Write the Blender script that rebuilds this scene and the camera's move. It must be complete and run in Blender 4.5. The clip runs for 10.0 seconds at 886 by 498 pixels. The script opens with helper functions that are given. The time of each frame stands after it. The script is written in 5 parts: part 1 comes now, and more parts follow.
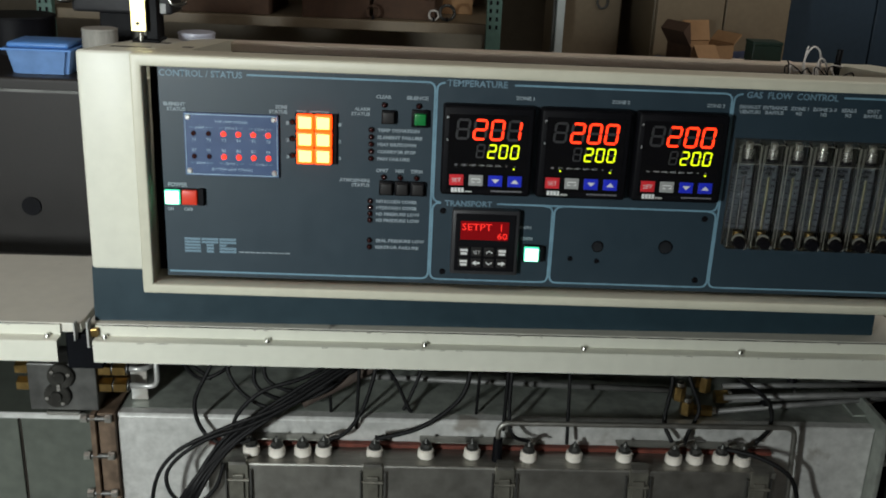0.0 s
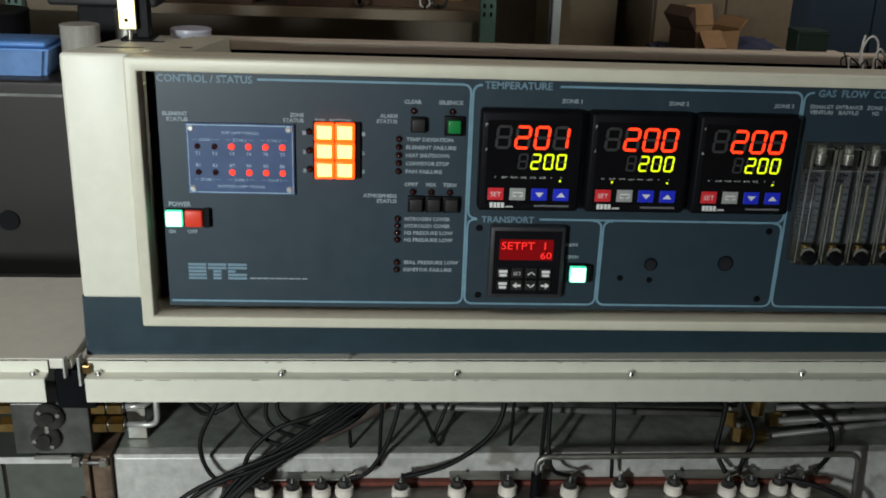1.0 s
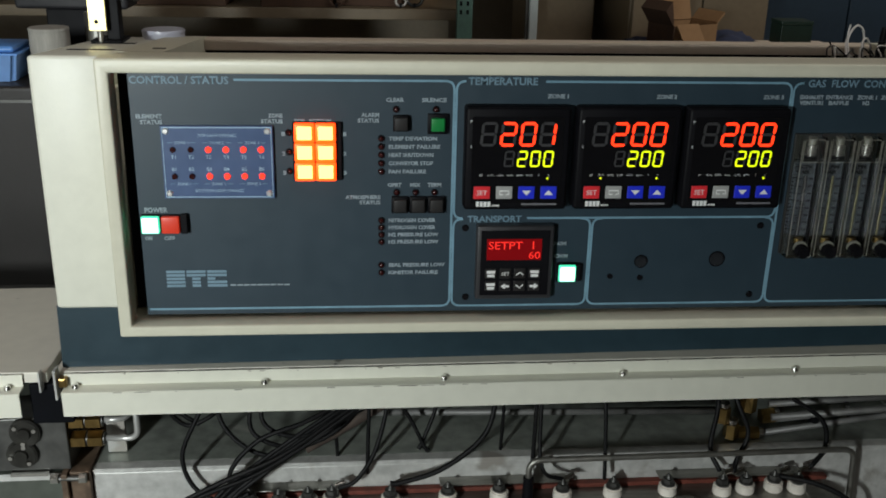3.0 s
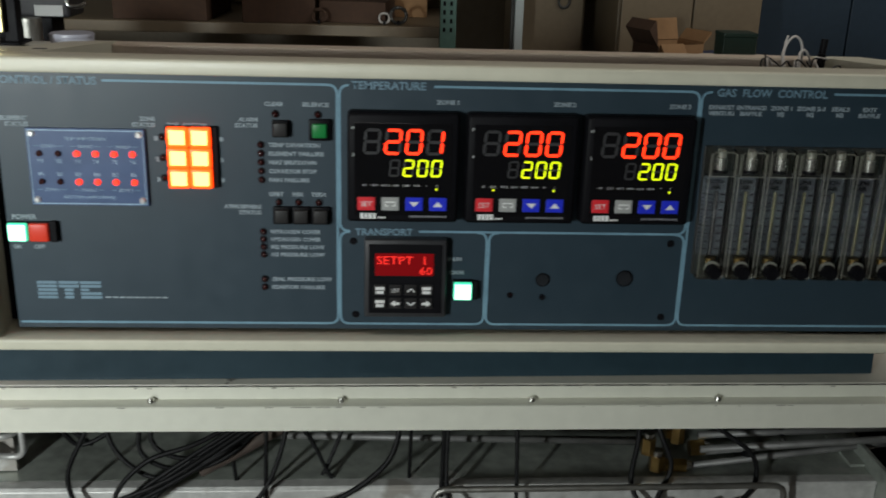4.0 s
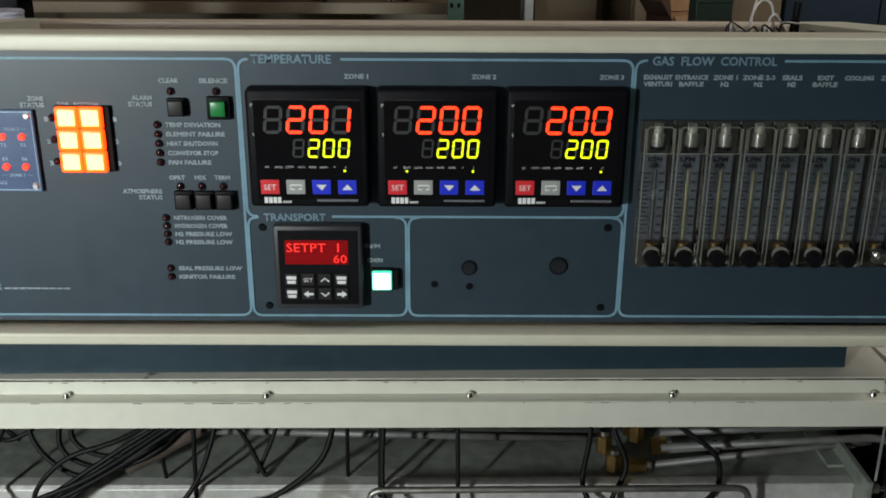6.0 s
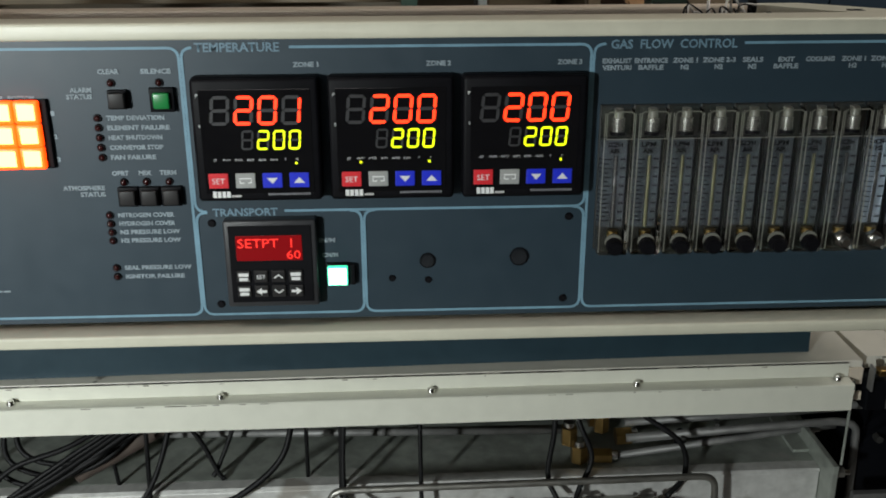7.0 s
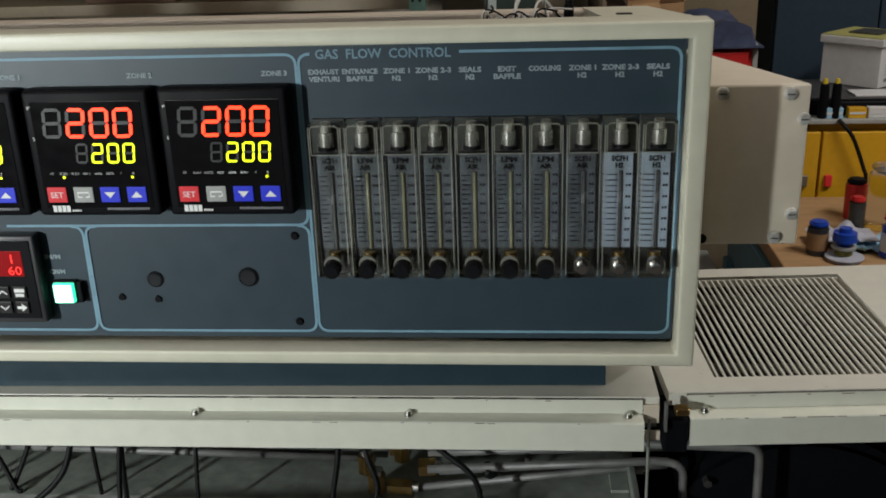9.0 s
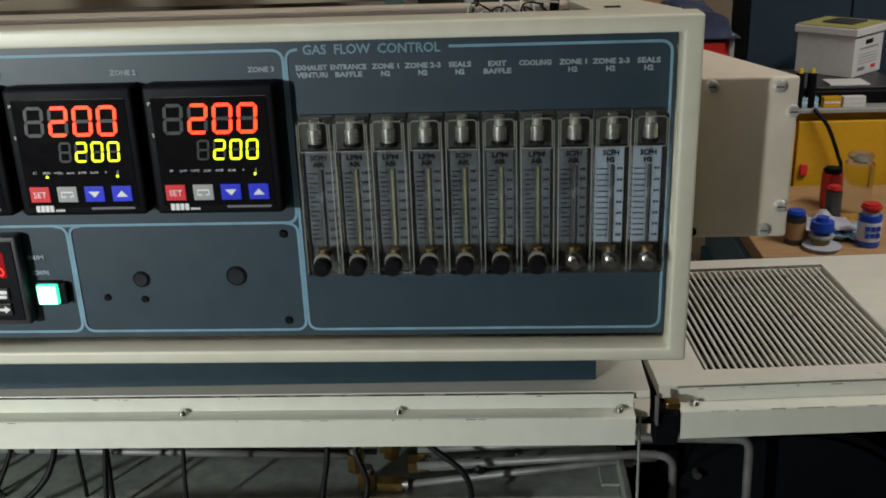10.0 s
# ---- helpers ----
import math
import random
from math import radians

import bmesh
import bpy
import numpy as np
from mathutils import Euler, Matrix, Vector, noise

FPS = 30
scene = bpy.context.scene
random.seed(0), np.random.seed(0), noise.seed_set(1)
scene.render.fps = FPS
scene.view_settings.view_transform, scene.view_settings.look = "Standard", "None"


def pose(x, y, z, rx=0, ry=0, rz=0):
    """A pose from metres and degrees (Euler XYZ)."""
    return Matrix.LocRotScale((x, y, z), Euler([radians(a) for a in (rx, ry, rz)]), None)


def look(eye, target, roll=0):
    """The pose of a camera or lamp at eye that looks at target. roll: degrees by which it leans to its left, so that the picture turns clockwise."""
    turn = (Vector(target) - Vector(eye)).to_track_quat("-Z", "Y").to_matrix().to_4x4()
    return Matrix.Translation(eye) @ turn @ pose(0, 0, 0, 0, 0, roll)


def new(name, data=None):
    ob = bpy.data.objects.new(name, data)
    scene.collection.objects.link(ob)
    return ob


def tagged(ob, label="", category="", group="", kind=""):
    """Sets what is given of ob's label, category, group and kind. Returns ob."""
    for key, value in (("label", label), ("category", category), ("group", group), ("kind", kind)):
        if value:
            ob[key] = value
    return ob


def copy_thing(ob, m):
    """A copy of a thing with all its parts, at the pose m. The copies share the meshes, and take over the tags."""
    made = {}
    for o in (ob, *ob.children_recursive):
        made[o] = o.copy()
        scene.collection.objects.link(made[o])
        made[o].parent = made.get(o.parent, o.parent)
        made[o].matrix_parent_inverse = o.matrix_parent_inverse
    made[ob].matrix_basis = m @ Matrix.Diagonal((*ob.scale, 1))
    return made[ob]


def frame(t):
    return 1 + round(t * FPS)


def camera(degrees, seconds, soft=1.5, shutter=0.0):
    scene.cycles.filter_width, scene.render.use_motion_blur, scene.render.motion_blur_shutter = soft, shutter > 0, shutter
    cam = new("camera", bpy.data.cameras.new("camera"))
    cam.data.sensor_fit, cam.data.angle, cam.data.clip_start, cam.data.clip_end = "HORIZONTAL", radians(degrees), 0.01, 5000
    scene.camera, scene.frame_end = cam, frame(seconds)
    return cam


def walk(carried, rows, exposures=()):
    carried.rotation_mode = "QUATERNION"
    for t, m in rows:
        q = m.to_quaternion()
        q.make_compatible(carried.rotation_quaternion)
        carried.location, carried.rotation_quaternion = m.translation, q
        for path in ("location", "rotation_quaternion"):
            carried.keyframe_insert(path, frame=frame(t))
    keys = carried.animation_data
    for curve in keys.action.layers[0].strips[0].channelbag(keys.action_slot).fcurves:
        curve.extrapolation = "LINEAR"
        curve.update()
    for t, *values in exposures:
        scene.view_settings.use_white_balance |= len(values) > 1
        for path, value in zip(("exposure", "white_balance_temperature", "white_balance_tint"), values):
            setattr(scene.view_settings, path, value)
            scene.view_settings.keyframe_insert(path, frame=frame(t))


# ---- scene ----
cam = camera(48.5, 10.0, soft=1.8, shutter=0.4)
PATH = [
    (0, (-0.212, -1.043, 1.509), (-0.141, 0.842, 0.843), 2.6),
    (0.5, (-0.247, -0.964, 1.511), (-0.147, 0.913, 0.828), 1.4),
    (1, (-0.27, -0.917, 1.502), (-0.147, 0.956, 0.809), 2.1),
    (1.5, (-0.271, -0.897, 1.497), (-0.141, 0.973, 0.799), 2.4),
    (2, (-0.266, -0.897, 1.504), (-0.136, 0.968, 0.792), 2.0),
    (3.3, (-0.276, -0.887, 1.483), (-0.107, 0.988, 0.809), 1.2),
    (3.5, (-0.247, -0.877, 1.474), (-0.093, 1.005, 0.814), 1.4),
    (4, (-0.144, -0.853, 1.471), (-0.03, 1.036, 0.824), 1.7),
    (4.5, (-0.053, -0.835, 1.47), (-0.002, 1.053, 0.81), 0.6),
    (5, (-0.009, -0.83, 1.469), (-0.02, 1.054, 0.796), 0.5),
    (6.5, (-0.03, -0.773, 1.45), (0.016, 1.101, 0.755), 0.0),
    (7, (-0.023, -0.767, 1.449), (0.068, 1.102, 0.743), -0.1),
    (7.5, (0.11, -0.758, 1.445), (0.142, 1.122, 0.762), 0.2),
    (8, (0.25, -0.731, 1.444), (0.177, 1.146, 0.756), 0.5),
    (8.5, (0.312, -0.725, 1.44), (0.148, 1.145, 0.753), -1.4),
    (9, (0.3, -0.717, 1.44), (0.132, 1.152, 0.749), -1.9),
    (9.5, (0.29, -0.714, 1.442), (0.164, 1.154, 0.737), -2.0),
    (10, (0.287, -0.711, 1.442), (0.171, 1.155, 0.733), -2.0),
]
walk(cam, [(t, look(eye, target, roll)) for t, eye, target, roll in PATH],
     exposures=[(0, -0.28), (2, -0.34), (3.5, -0.36), (4.5, -0.35), (5.2, -0.24), (6.3, 0.04), (7.5, 0.10), (8.5, 0.33), (10, 0.36)])

# ---- light ----
world = bpy.data.worlds.new("world")
world.use_nodes = True
scene.world = world
world.node_tree.nodes["Background"].inputs[0].default_value = (0.5, 0.55, 0.6, 1)
world.node_tree.nodes["Background"].inputs[1].default_value = 0.012


def area(name, eye, target, sx, sy, watts, colour):
    lamp = bpy.data.lights.new(name, "AREA")
    lamp.shape, lamp.size, lamp.size_y, lamp.energy, lamp.color = "RECTANGLE", sx, sy, watts, colour
    ob = new(name, lamp)
    ob.matrix_world = look(eye, target)
    return ob


# Unseen key lamp, placed and aimed to match shadow directions and left-right falloff.
KEY = area("unseen_key_light", (-1.20, -1.89, 1.49), (-2.38, 0.0, 0.88), 0.21, 0.21, 76, (0.935, 1.0, 0.985))
# Unseen overhead lamps: warm light on horizontals, soft downward shadows from the front.
TOP = area("unseen_overhead_light", (-1.1, -0.55, 3.3), (-1.1, -0.55, 0), 1.8, 0.25, 10, (1.0, 0.86, 0.80))
FRONT = area("unseen_overhead_light", (-0.7, -2.3, 2.75), (-0.5, 0.0, 1.0), 1.3, 0.30, 3.3, (1.0, 0.95, 0.92))
# Added lamp with no known source, lifts the right background.
REAR = area("unseen_overhead_light", (2.0, 0.5, 2.8), (1.5, 1.3, 0.9), 1.2, 0.25, 30, (1.0, 0.95, 0.88))



# ---- materials ----
def mat(name, colour, rough=0.5, metal=0.0, vary=0.12, scale=6.0, bump=0.0, bscale=200.0, emit=None, power=0.0, fine=60.0, stretch=None, coat=0.0, wear=None, spec=0.5):
    """A painted or bare surface with colour variation at two scales and fine relief."""
    m = bpy.data.materials.new(name)
    m.use_nodes = True
    nt = m.node_tree
    b = nt.nodes["Principled BSDF"]
    b.inputs["Roughness"].default_value = rough
    b.inputs["Metallic"].default_value = metal
    b.inputs["Coat Weight"].default_value = coat
    b.inputs["Specular IOR Level"].default_value = spec
    tc = nt.nodes.new("ShaderNodeTexCoord")
    src = tc.outputs["Object"]
    if stretch:
        mp = nt.nodes.new("ShaderNodeMapping")
        mp.inputs["Scale"].default_value = stretch
        nt.links.new(src, mp.inputs[0])
        src = mp.outputs[0]
    def noisy(s, d):
        n = nt.nodes.new("ShaderNodeTexNoise")
        n.inputs["Scale"].default_value = s
        n.inputs["Detail"].default_value = d
        nt.links.new(src, n.inputs["Vector"])
        return n
    if vary > 0:
        big, small = noisy(scale, 4), noisy(fine, 5)
        add = nt.nodes.new("ShaderNodeMath")
        add.operation = "ADD"
        nt.links.new(big.outputs[0], add.inputs[0])
        nt.links.new(small.outputs[0], add.inputs[1])
        rng = nt.nodes.new("ShaderNodeMapRange")
        rng.inputs[1].default_value, rng.inputs[2].default_value = 0.7, 1.3
        nt.links.new(add.outputs[0], rng.inputs[0])
        ramp = nt.nodes.new("ShaderNodeMix")
        ramp.data_type = "RGBA"
        nt.links.new(rng.outputs[0], ramp.inputs[0])
        lo = [c * (1 - vary) for c in colour]
        hi = [min(1, c * (1 + vary)) for c in colour]
        ramp.inputs[6].default_value, ramp.inputs[7].default_value = (*lo, 1), (*hi, 1)
        out = ramp.outputs[2]
        if wear:
            spots = noisy(wear[1], 6)
            pick = nt.nodes.new("ShaderNodeMapRange")
            pick.inputs[1].default_value, pick.inputs[2].default_value = wear[2], wear[2] + 0.06
            nt.links.new(spots.outputs[0], pick.inputs[0])
            mx = nt.nodes.new("ShaderNodeMix")
            mx.data_type = "RGBA"
            nt.links.new(pick.outputs[0], mx.inputs[0])
            nt.links.new(out, mx.inputs[6])
            mx.inputs[7].default_value = (*wear[0], 1)
            out = mx.outputs[2]
        nt.links.new(out, b.inputs["Base Color"])
        rr = nt.nodes.new("ShaderNodeMapRange")
        rr.inputs[1].default_value, rr.inputs[2].default_value = 0.3, 0.7
        rr.inputs[3].default_value, rr.inputs[4].default_value = max(0.03, rough - 0.03), min(1, rough + 0.04)
        nt.links.new(small.outputs[0], rr.inputs[0])
        nt.links.new(rr.outputs[0], b.inputs["Roughness"])
    else:
        b.inputs["Base Color"].default_value = (*colour, 1)
    if bump > 0:
        n = noisy(bscale, 3)
        bp = nt.nodes.new("ShaderNodeBump")
        bp.inputs["Strength"].default_value, bp.inputs["Distance"].default_value = bump, 0.001
        nt.links.new(n.outputs[0], bp.inputs["Height"])
        nt.links.new(bp.outputs[0], b.inputs["Normal"])
    if emit:
        b.inputs["Emission Color"].default_value = (*emit, 1)
        b.inputs["Emission Strength"].default_value = power
    return m


def clear(name, colour, rough=0.05, ior=1.49):
    m = bpy.data.materials.new(name)
    m.use_nodes = True
    b = m.node_tree.nodes["Principled BSDF"]
    b.inputs["Base Color"].default_value = (*colour, 1)
    b.inputs["Roughness"].default_value = rough
    b.inputs["Transmission Weight"].default_value = 1.0
    b.inputs["IOR"].default_value = ior
    return m


CREAM = mat("cream_paint", (0.60, 0.585, 0.47), 0.42, vary=0.06, scale=5, bump=0.12, bscale=500, wear=((0.22, 0.2, 0.16), 34, 0.735))
CREAM2 = mat("ivory_paint", (0.66, 0.66, 0.57), 0.42, vary=0.05, scale=4, bump=0.12, bscale=500, wear=((0.25, 0.23, 0.19), 30, 0.74))
DECK = mat("deck_paint", (0.62, 0.60, 0.53), 0.45, vary=0.06, scale=5, bump=0.1, bscale=500, wear=((0.16, 0.15, 0.13), 42, 0.70))
TAN = mat("beige_paint", (0.60, 0.52, 0.42), 0.5, vary=0.05, scale=5, bump=0.1, bscale=400)
PANEL = mat("slate_panel", (0.021, 0.040, 0.056), 0.44, vary=0.06, scale=9, bump=0.06, bscale=900, spec=0.55)
NAVY = mat("slate_blue_paint", (0.020, 0.040, 0.053), 0.38, vary=0.12, scale=8, bump=0.1, bscale=400, spec=0.3)
TITLE = mat("dim_blue_ink", (0.16, 0.26, 0.33), 0.5, vary=0.12, scale=40)
LINE = mat("light_blue_ink", (0.17, 0.31, 0.40), 0.5, vary=0.10, scale=30)
INK = mat("pale_ink", (0.27, 0.33, 0.365), 0.55, vary=0.12, scale=60)
WHITE = mat("white_ink", (0.75, 0.76, 0.75), 0.5, vary=0.05)
GREYINK = mat("grey_ink", (0.20, 0.20, 0.22), 0.5, vary=0.05)
# Near-black with little specular: shade in gaps and below the deck is in the colour.
PITCH = mat("shade_black_paint", (0.003, 0.0035, 0.005), 0.7, vary=0.3, scale=12, spec=0.08)
BLACK = mat("black_plastic", (0.0045, 0.0045, 0.006), 0.52, vary=0.2, scale=40, bump=0.1, bscale=900, spec=0.11)
BLACKGLOSS = mat("black_window", (0.006, 0.006, 0.007), 0.12, vary=0.1, scale=40)
SEGOFF = mat("unlit_segment", (0.045, 0.045, 0.047), 0.35, vary=0.05)
GREYPL = mat("dark_grey_plastic", (0.03, 0.03, 0.033), 0.4, vary=0.15, scale=40, bump=0.15, bscale=800)
KEYGREY = mat("grey_key", (0.33, 0.34, 0.33), 0.45, vary=0.06)
KEYRED = mat("red_key", (0.68, 0.025, 0.035), 0.4, vary=0.06)
KEYBLUE = mat("blue_key", (0.015, 0.03, 0.62), 0.4, vary=0.06)
BOARD = mat("blue_board", (0.055, 0.095, 0.20), 0.35, vary=0.1, scale=20, bump=0.1, bscale=500)
STEEL = mat("bare_steel", (0.30, 0.295, 0.27), 0.42, metal=0.9, vary=0.22, scale=14, bump=0.2, bscale=300, stretch=(1, 6, 1))
GALV = mat("galvanised_sheet", (0.52, 0.52, 0.50), 0.45, metal=0.25, vary=0.22, scale=11, bump=0.25, bscale=160, wear=((0.33, 0.31, 0.28), 14, 0.60), fine=90)
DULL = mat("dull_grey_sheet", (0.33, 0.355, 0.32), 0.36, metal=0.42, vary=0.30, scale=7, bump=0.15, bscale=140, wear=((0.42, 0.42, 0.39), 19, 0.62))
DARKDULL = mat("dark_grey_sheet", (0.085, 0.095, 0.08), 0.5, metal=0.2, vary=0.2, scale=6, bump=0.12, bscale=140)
PIPE = mat("dull_pipe", (0.17, 0.17, 0.165), 0.5, metal=0.4, vary=0.2, scale=30)
DARKST = mat("dark_steel", (0.10, 0.10, 0.095), 0.45, metal=0.7, vary=0.3, scale=20, bump=0.2, bscale=200)
SCREWB = mat("zinc_screw", (0.78, 0.77, 0.74), 0.32, metal=0.6, vary=0.2, scale=120)
BOXPAINT = mat("box_beige_paint", (0.66, 0.59, 0.48), 0.5, vary=0.06, scale=6, bump=0.1, bscale=400, wear=((0.3, 0.26, 0.2), 40, 0.73))
CHROME = mat("bright_screw", (0.62, 0.61, 0.58), 0.22, metal=1.0, vary=0.15, scale=80)
BRASS = mat("brass", (0.30, 0.20, 0.075), 0.32, metal=1.0, vary=0.25, scale=60, bump=0.1, bscale=300)
BRASSPL = mat("brass_strip", (0.66, 0.56, 0.26), 0.34, metal=0.75, vary=0.2, scale=40)
CERAMIC = mat("white_ceramic", (0.74, 0.70, 0.63), 0.4, vary=0.12, scale=60)
REDGASKET = mat("red_gasket", (0.13, 0.03, 0.018), 0.7, vary=0.3, scale=60)
CABLE = mat("black_cable", (0.0045, 0.0045, 0.005), 0.55, vary=0.2, scale=50, spec=0.22)
LEDRED_OFF = mat("unlit_red_led", (0.028, 0.004, 0.004), 0.2, vary=0.0)
LEDRED = mat("lit_red_led", (0.6, 0.02, 0.01), 0.3, vary=0, emit=(1.0, 0.035, 0.012), power=2.4)
SEGRED = mat("lit_red_segment", (0.6, 0.05, 0.02), 0.4, vary=0, emit=(1.0, 0.028, 0.004), power=3.0)
SEGGRN = mat("lit_green_segment", (0.5, 0.6, 0.02), 0.4, vary=0, emit=(0.80, 1.0, 0.0), power=1.5)
DOTRED = mat("lit_red_dots", (0.6, 0.03, 0.02), 0.4, vary=0, emit=(1.0, 0.02, 0.015), power=1.2)
SCREENRED = mat("backlit_red_screen", (0.16, 0.004, 0.006), 0.25, vary=0, emit=(1.0, 0.0, 0.006), power=0.10)
AMBER = mat("lit_amber_lamp", (0.9, 0.5, 0.1), 0.4, vary=0, emit=(1.0, 0.47, 0.13), power=4.4)
AMBEREDGE = mat("amber_lens_rim", (0.8, 0.18, 0.02), 0.4, vary=0, emit=(1.0, 0.045, 0.002), power=3.4)
LITGRN = mat("lit_white_green_button", (0.8, 0.95, 0.88), 0.4, vary=0, emit=(0.72, 1.0, 0.86), power=2.2)
LITGRNEDGE = mat("green_lens_rim", (0.2, 0.7, 0.5), 0.4, vary=0, emit=(0.03, 0.8, 0.42), power=1.3)
REDBTN = mat("red_button", (0.62, 0.045, 0.02), 0.35, vary=0.05, emit=(1.0, 0.04, 0.01), power=0.12)
GRNBTN = mat("green_button", (0.01, 0.20, 0.045), 0.3, vary=0.05)
DKBTN = mat("dark_button", (0.018, 0.017, 0.017), 0.45, vary=0.15, scale=60, spec=0.3)
ACRYL = clear("clear_acrylic", (0.88, 0.90, 0.86), 0.03, 1.22)
SCALE = mat("grey_scale_plate", (0.036, 0.041, 0.051), 0.45, vary=0.5, scale=55, fine=160, wear=((0.085, 0.09, 0.10), 70, 0.60))
SCALEW = mat("white_scale_plate", (0.15, 0.175, 0.22), 0.5, vary=0.10, scale=30)
TUBEY = mat("yellowed_tube", (0.115, 0.11, 0.062), 0.3, vary=0.15, scale=50)
TUBED = mat("grey_tube", (0.06, 0.06, 0.06), 0.25, vary=0.15, scale=50)
SMOKE = mat("smoky_backing", (0.016, 0.016, 0.014), 0.45, vary=0.3, scale=40)
TICK = mat("scale_ink", (0.004, 0.004, 0.005), 0.8, vary=0, spec=0.1)
CONCRETE = mat("concrete_floor", (0.20, 0.195, 0.185), 0.6, vary=0.2, scale=2, bump=0.3, bscale=60, fine=30)
WALL = mat("workshop_wall", (0.26, 0.225, 0.175), 0.8, vary=0.12, scale=2, bump=0.2, bscale=60, fine=20)
RACKGRN = mat("green_rack_paint", (0.10, 0.19, 0.16), 0.5, vary=0.15, scale=20)
TANCAB = mat("tan_cabinet_paint", (0.18, 0.142, 0.092), 0.5, vary=0.1, scale=4)
BLUECAB = mat("dark_blue_cabinet_paint", (0.022, 0.04, 0.062), 0.42, vary=0.12, scale=4)
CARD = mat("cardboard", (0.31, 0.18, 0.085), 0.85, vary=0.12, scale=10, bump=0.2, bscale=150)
# For the dark brown boxes, and for the shaded faces of the open carton.
CARDD = mat("brown_and_shaded_cardboard", (0.07, 0.038, 0.023), 0.85, vary=0.2, scale=8, bump=0.2, bscale=150)
HOODBLK = mat("dark_brown_metal", (0.012, 0.010, 0.009), 0.48, metal=0.0, vary=0.15, scale=6, bump=0.15, bscale=200, spec=0.35)
TUBLID = mat("blue_lid_plastic", (0.09, 0.24, 0.58), 0.4, vary=0.08)
CLEARPL = clear("clear_plastic", (0.86, 0.88, 0.90), 0.2, 1.15)
CLOUDY = mat("cloudy_plastic", (0.42, 0.43, 0.50), 0.35, vary=0.08)
YELLOW = mat("yellow_cabinet_paint", (0.62, 0.34, 0.015), 0.4, vary=0.08, scale=4)
WHITEBOX = mat("white_card", (0.62, 0.62, 0.62), 0.7, vary=0.06, scale=10)
REDPL = mat("red_plastic", (0.50, 0.02, 0.02), 0.4, vary=0.1)
BLUEPL = mat("blue_plastic", (0.015, 0.06, 0.40), 0.3, vary=0.1)
CLOTH = mat("dark_blue_cloth", (0.035, 0.045, 0.09), 0.9, vary=0.25, scale=20, bump=0.6, bscale=120)
WOOD = mat("bench_wood", (0.38, 0.23, 0.11), 0.6, vary=0.2, scale=8, stretch=(1, 8, 1))
TEALPAINT = mat("blue_green_paint", (0.05, 0.12, 0.15), 0.5, vary=0.1)
PALEBLUE = mat("pale_blue_paper", (0.30, 0.52, 0.68), 0.8, vary=0.1)
WIREWHITE = mat("white_wire", (0.6, 0.58, 0.55), 0.5, vary=0.1)
POLEGREY = mat("pale_pole_paint", (0.46, 0.52, 0.52), 0.45, vary=0.08, scale=8)


# ---- shape helpers ----
def part(name, bm, material, parent=None, label="", smooth=None):
    """Links a bmesh as one mesh object under a thing or part."""
    me = bpy.data.meshes.new(name)
    if smooth is not None:
        for f in bm.faces:
            f.smooth = True
        for e in bm.edges:
            if len(e.link_faces) == 2 and e.calc_face_angle(0) > radians(smooth):
                e.smooth = False
    bm.to_mesh(me)
    bm.free()
    me.materials.append(material)
    ob = new(name, me)
    if parent:
        ob.parent = parent
    if label:
        ob["label"] = label
    return ob


def thing(name, place, label, category, group="", kind=""):
    ob = new(name)
    ob.empty_display_size = 0.02
    ob.location = place
    return tagged(ob, label, category, group, kind)


def box(x0, x1, y0, y1, z0, z1, bevel=0.0, seg=2, bm=None):
    out = bmesh.new()
    bmesh.ops.create_cube(out, size=1)
    for v in out.verts:
        v.co = ((x0 + x1) / 2 + v.co.x * (x1 - x0), (y0 + y1) / 2 + v.co.y * (y1 - y0), (z0 + z1) / 2 + v.co.z * (z1 - z0))
    if bevel:
        bmesh.ops.bevel(out, geom=out.edges[:], offset=bevel, segments=seg, affect="EDGES", profile=0.5)
    return join(bm, out)


def join(bm, other):
    if bm is None:
        return other
    me = bpy.data.meshes.new("joined")
    other.to_mesh(me)
    other.free()
    bm.from_mesh(me)
    bpy.data.meshes.remove(me)
    return bm


def cyl(p, q, r, n=16, r2=None, bevel=0.0, bm=None):
    """A round bar from p to q."""
    out = bmesh.new()
    p, q = Vector(p), Vector(q)
    bmesh.ops.create_cone(out, cap_ends=True, segments=n, radius1=r, radius2=r if r2 is None else r2, depth=(q - p).length)
    if bevel:
        rim = [e for e in out.edges if any(len(f.verts) > 4 for f in e.link_faces)]
        bmesh.ops.bevel(out, geom=rim, offset=bevel, segments=2, affect="EDGES")
    out.transform(Matrix.Translation((p + q) / 2) @ (q - p).to_track_quat("Z", "Y").to_matrix().to_4x4())
    return join(bm, out)


def smooth_path(points, steps=8):
    pts = [Vector(p) for p in points]
    pts = [pts[0] * 2 - pts[1]] + pts + [pts[-1] * 2 - pts[-2]]
    out = []
    for a, b, c, d in zip(pts, pts[1:], pts[2:], pts[3:]):
        for k in range(steps):
            t = k / steps
            out.append(0.5 * (2 * b + (c - a) * t + (2 * a - 5 * b + 4 * c - d) * t * t + (3 * b - a - 3 * c + d) * t ** 3))
    return out + [pts[-2]]


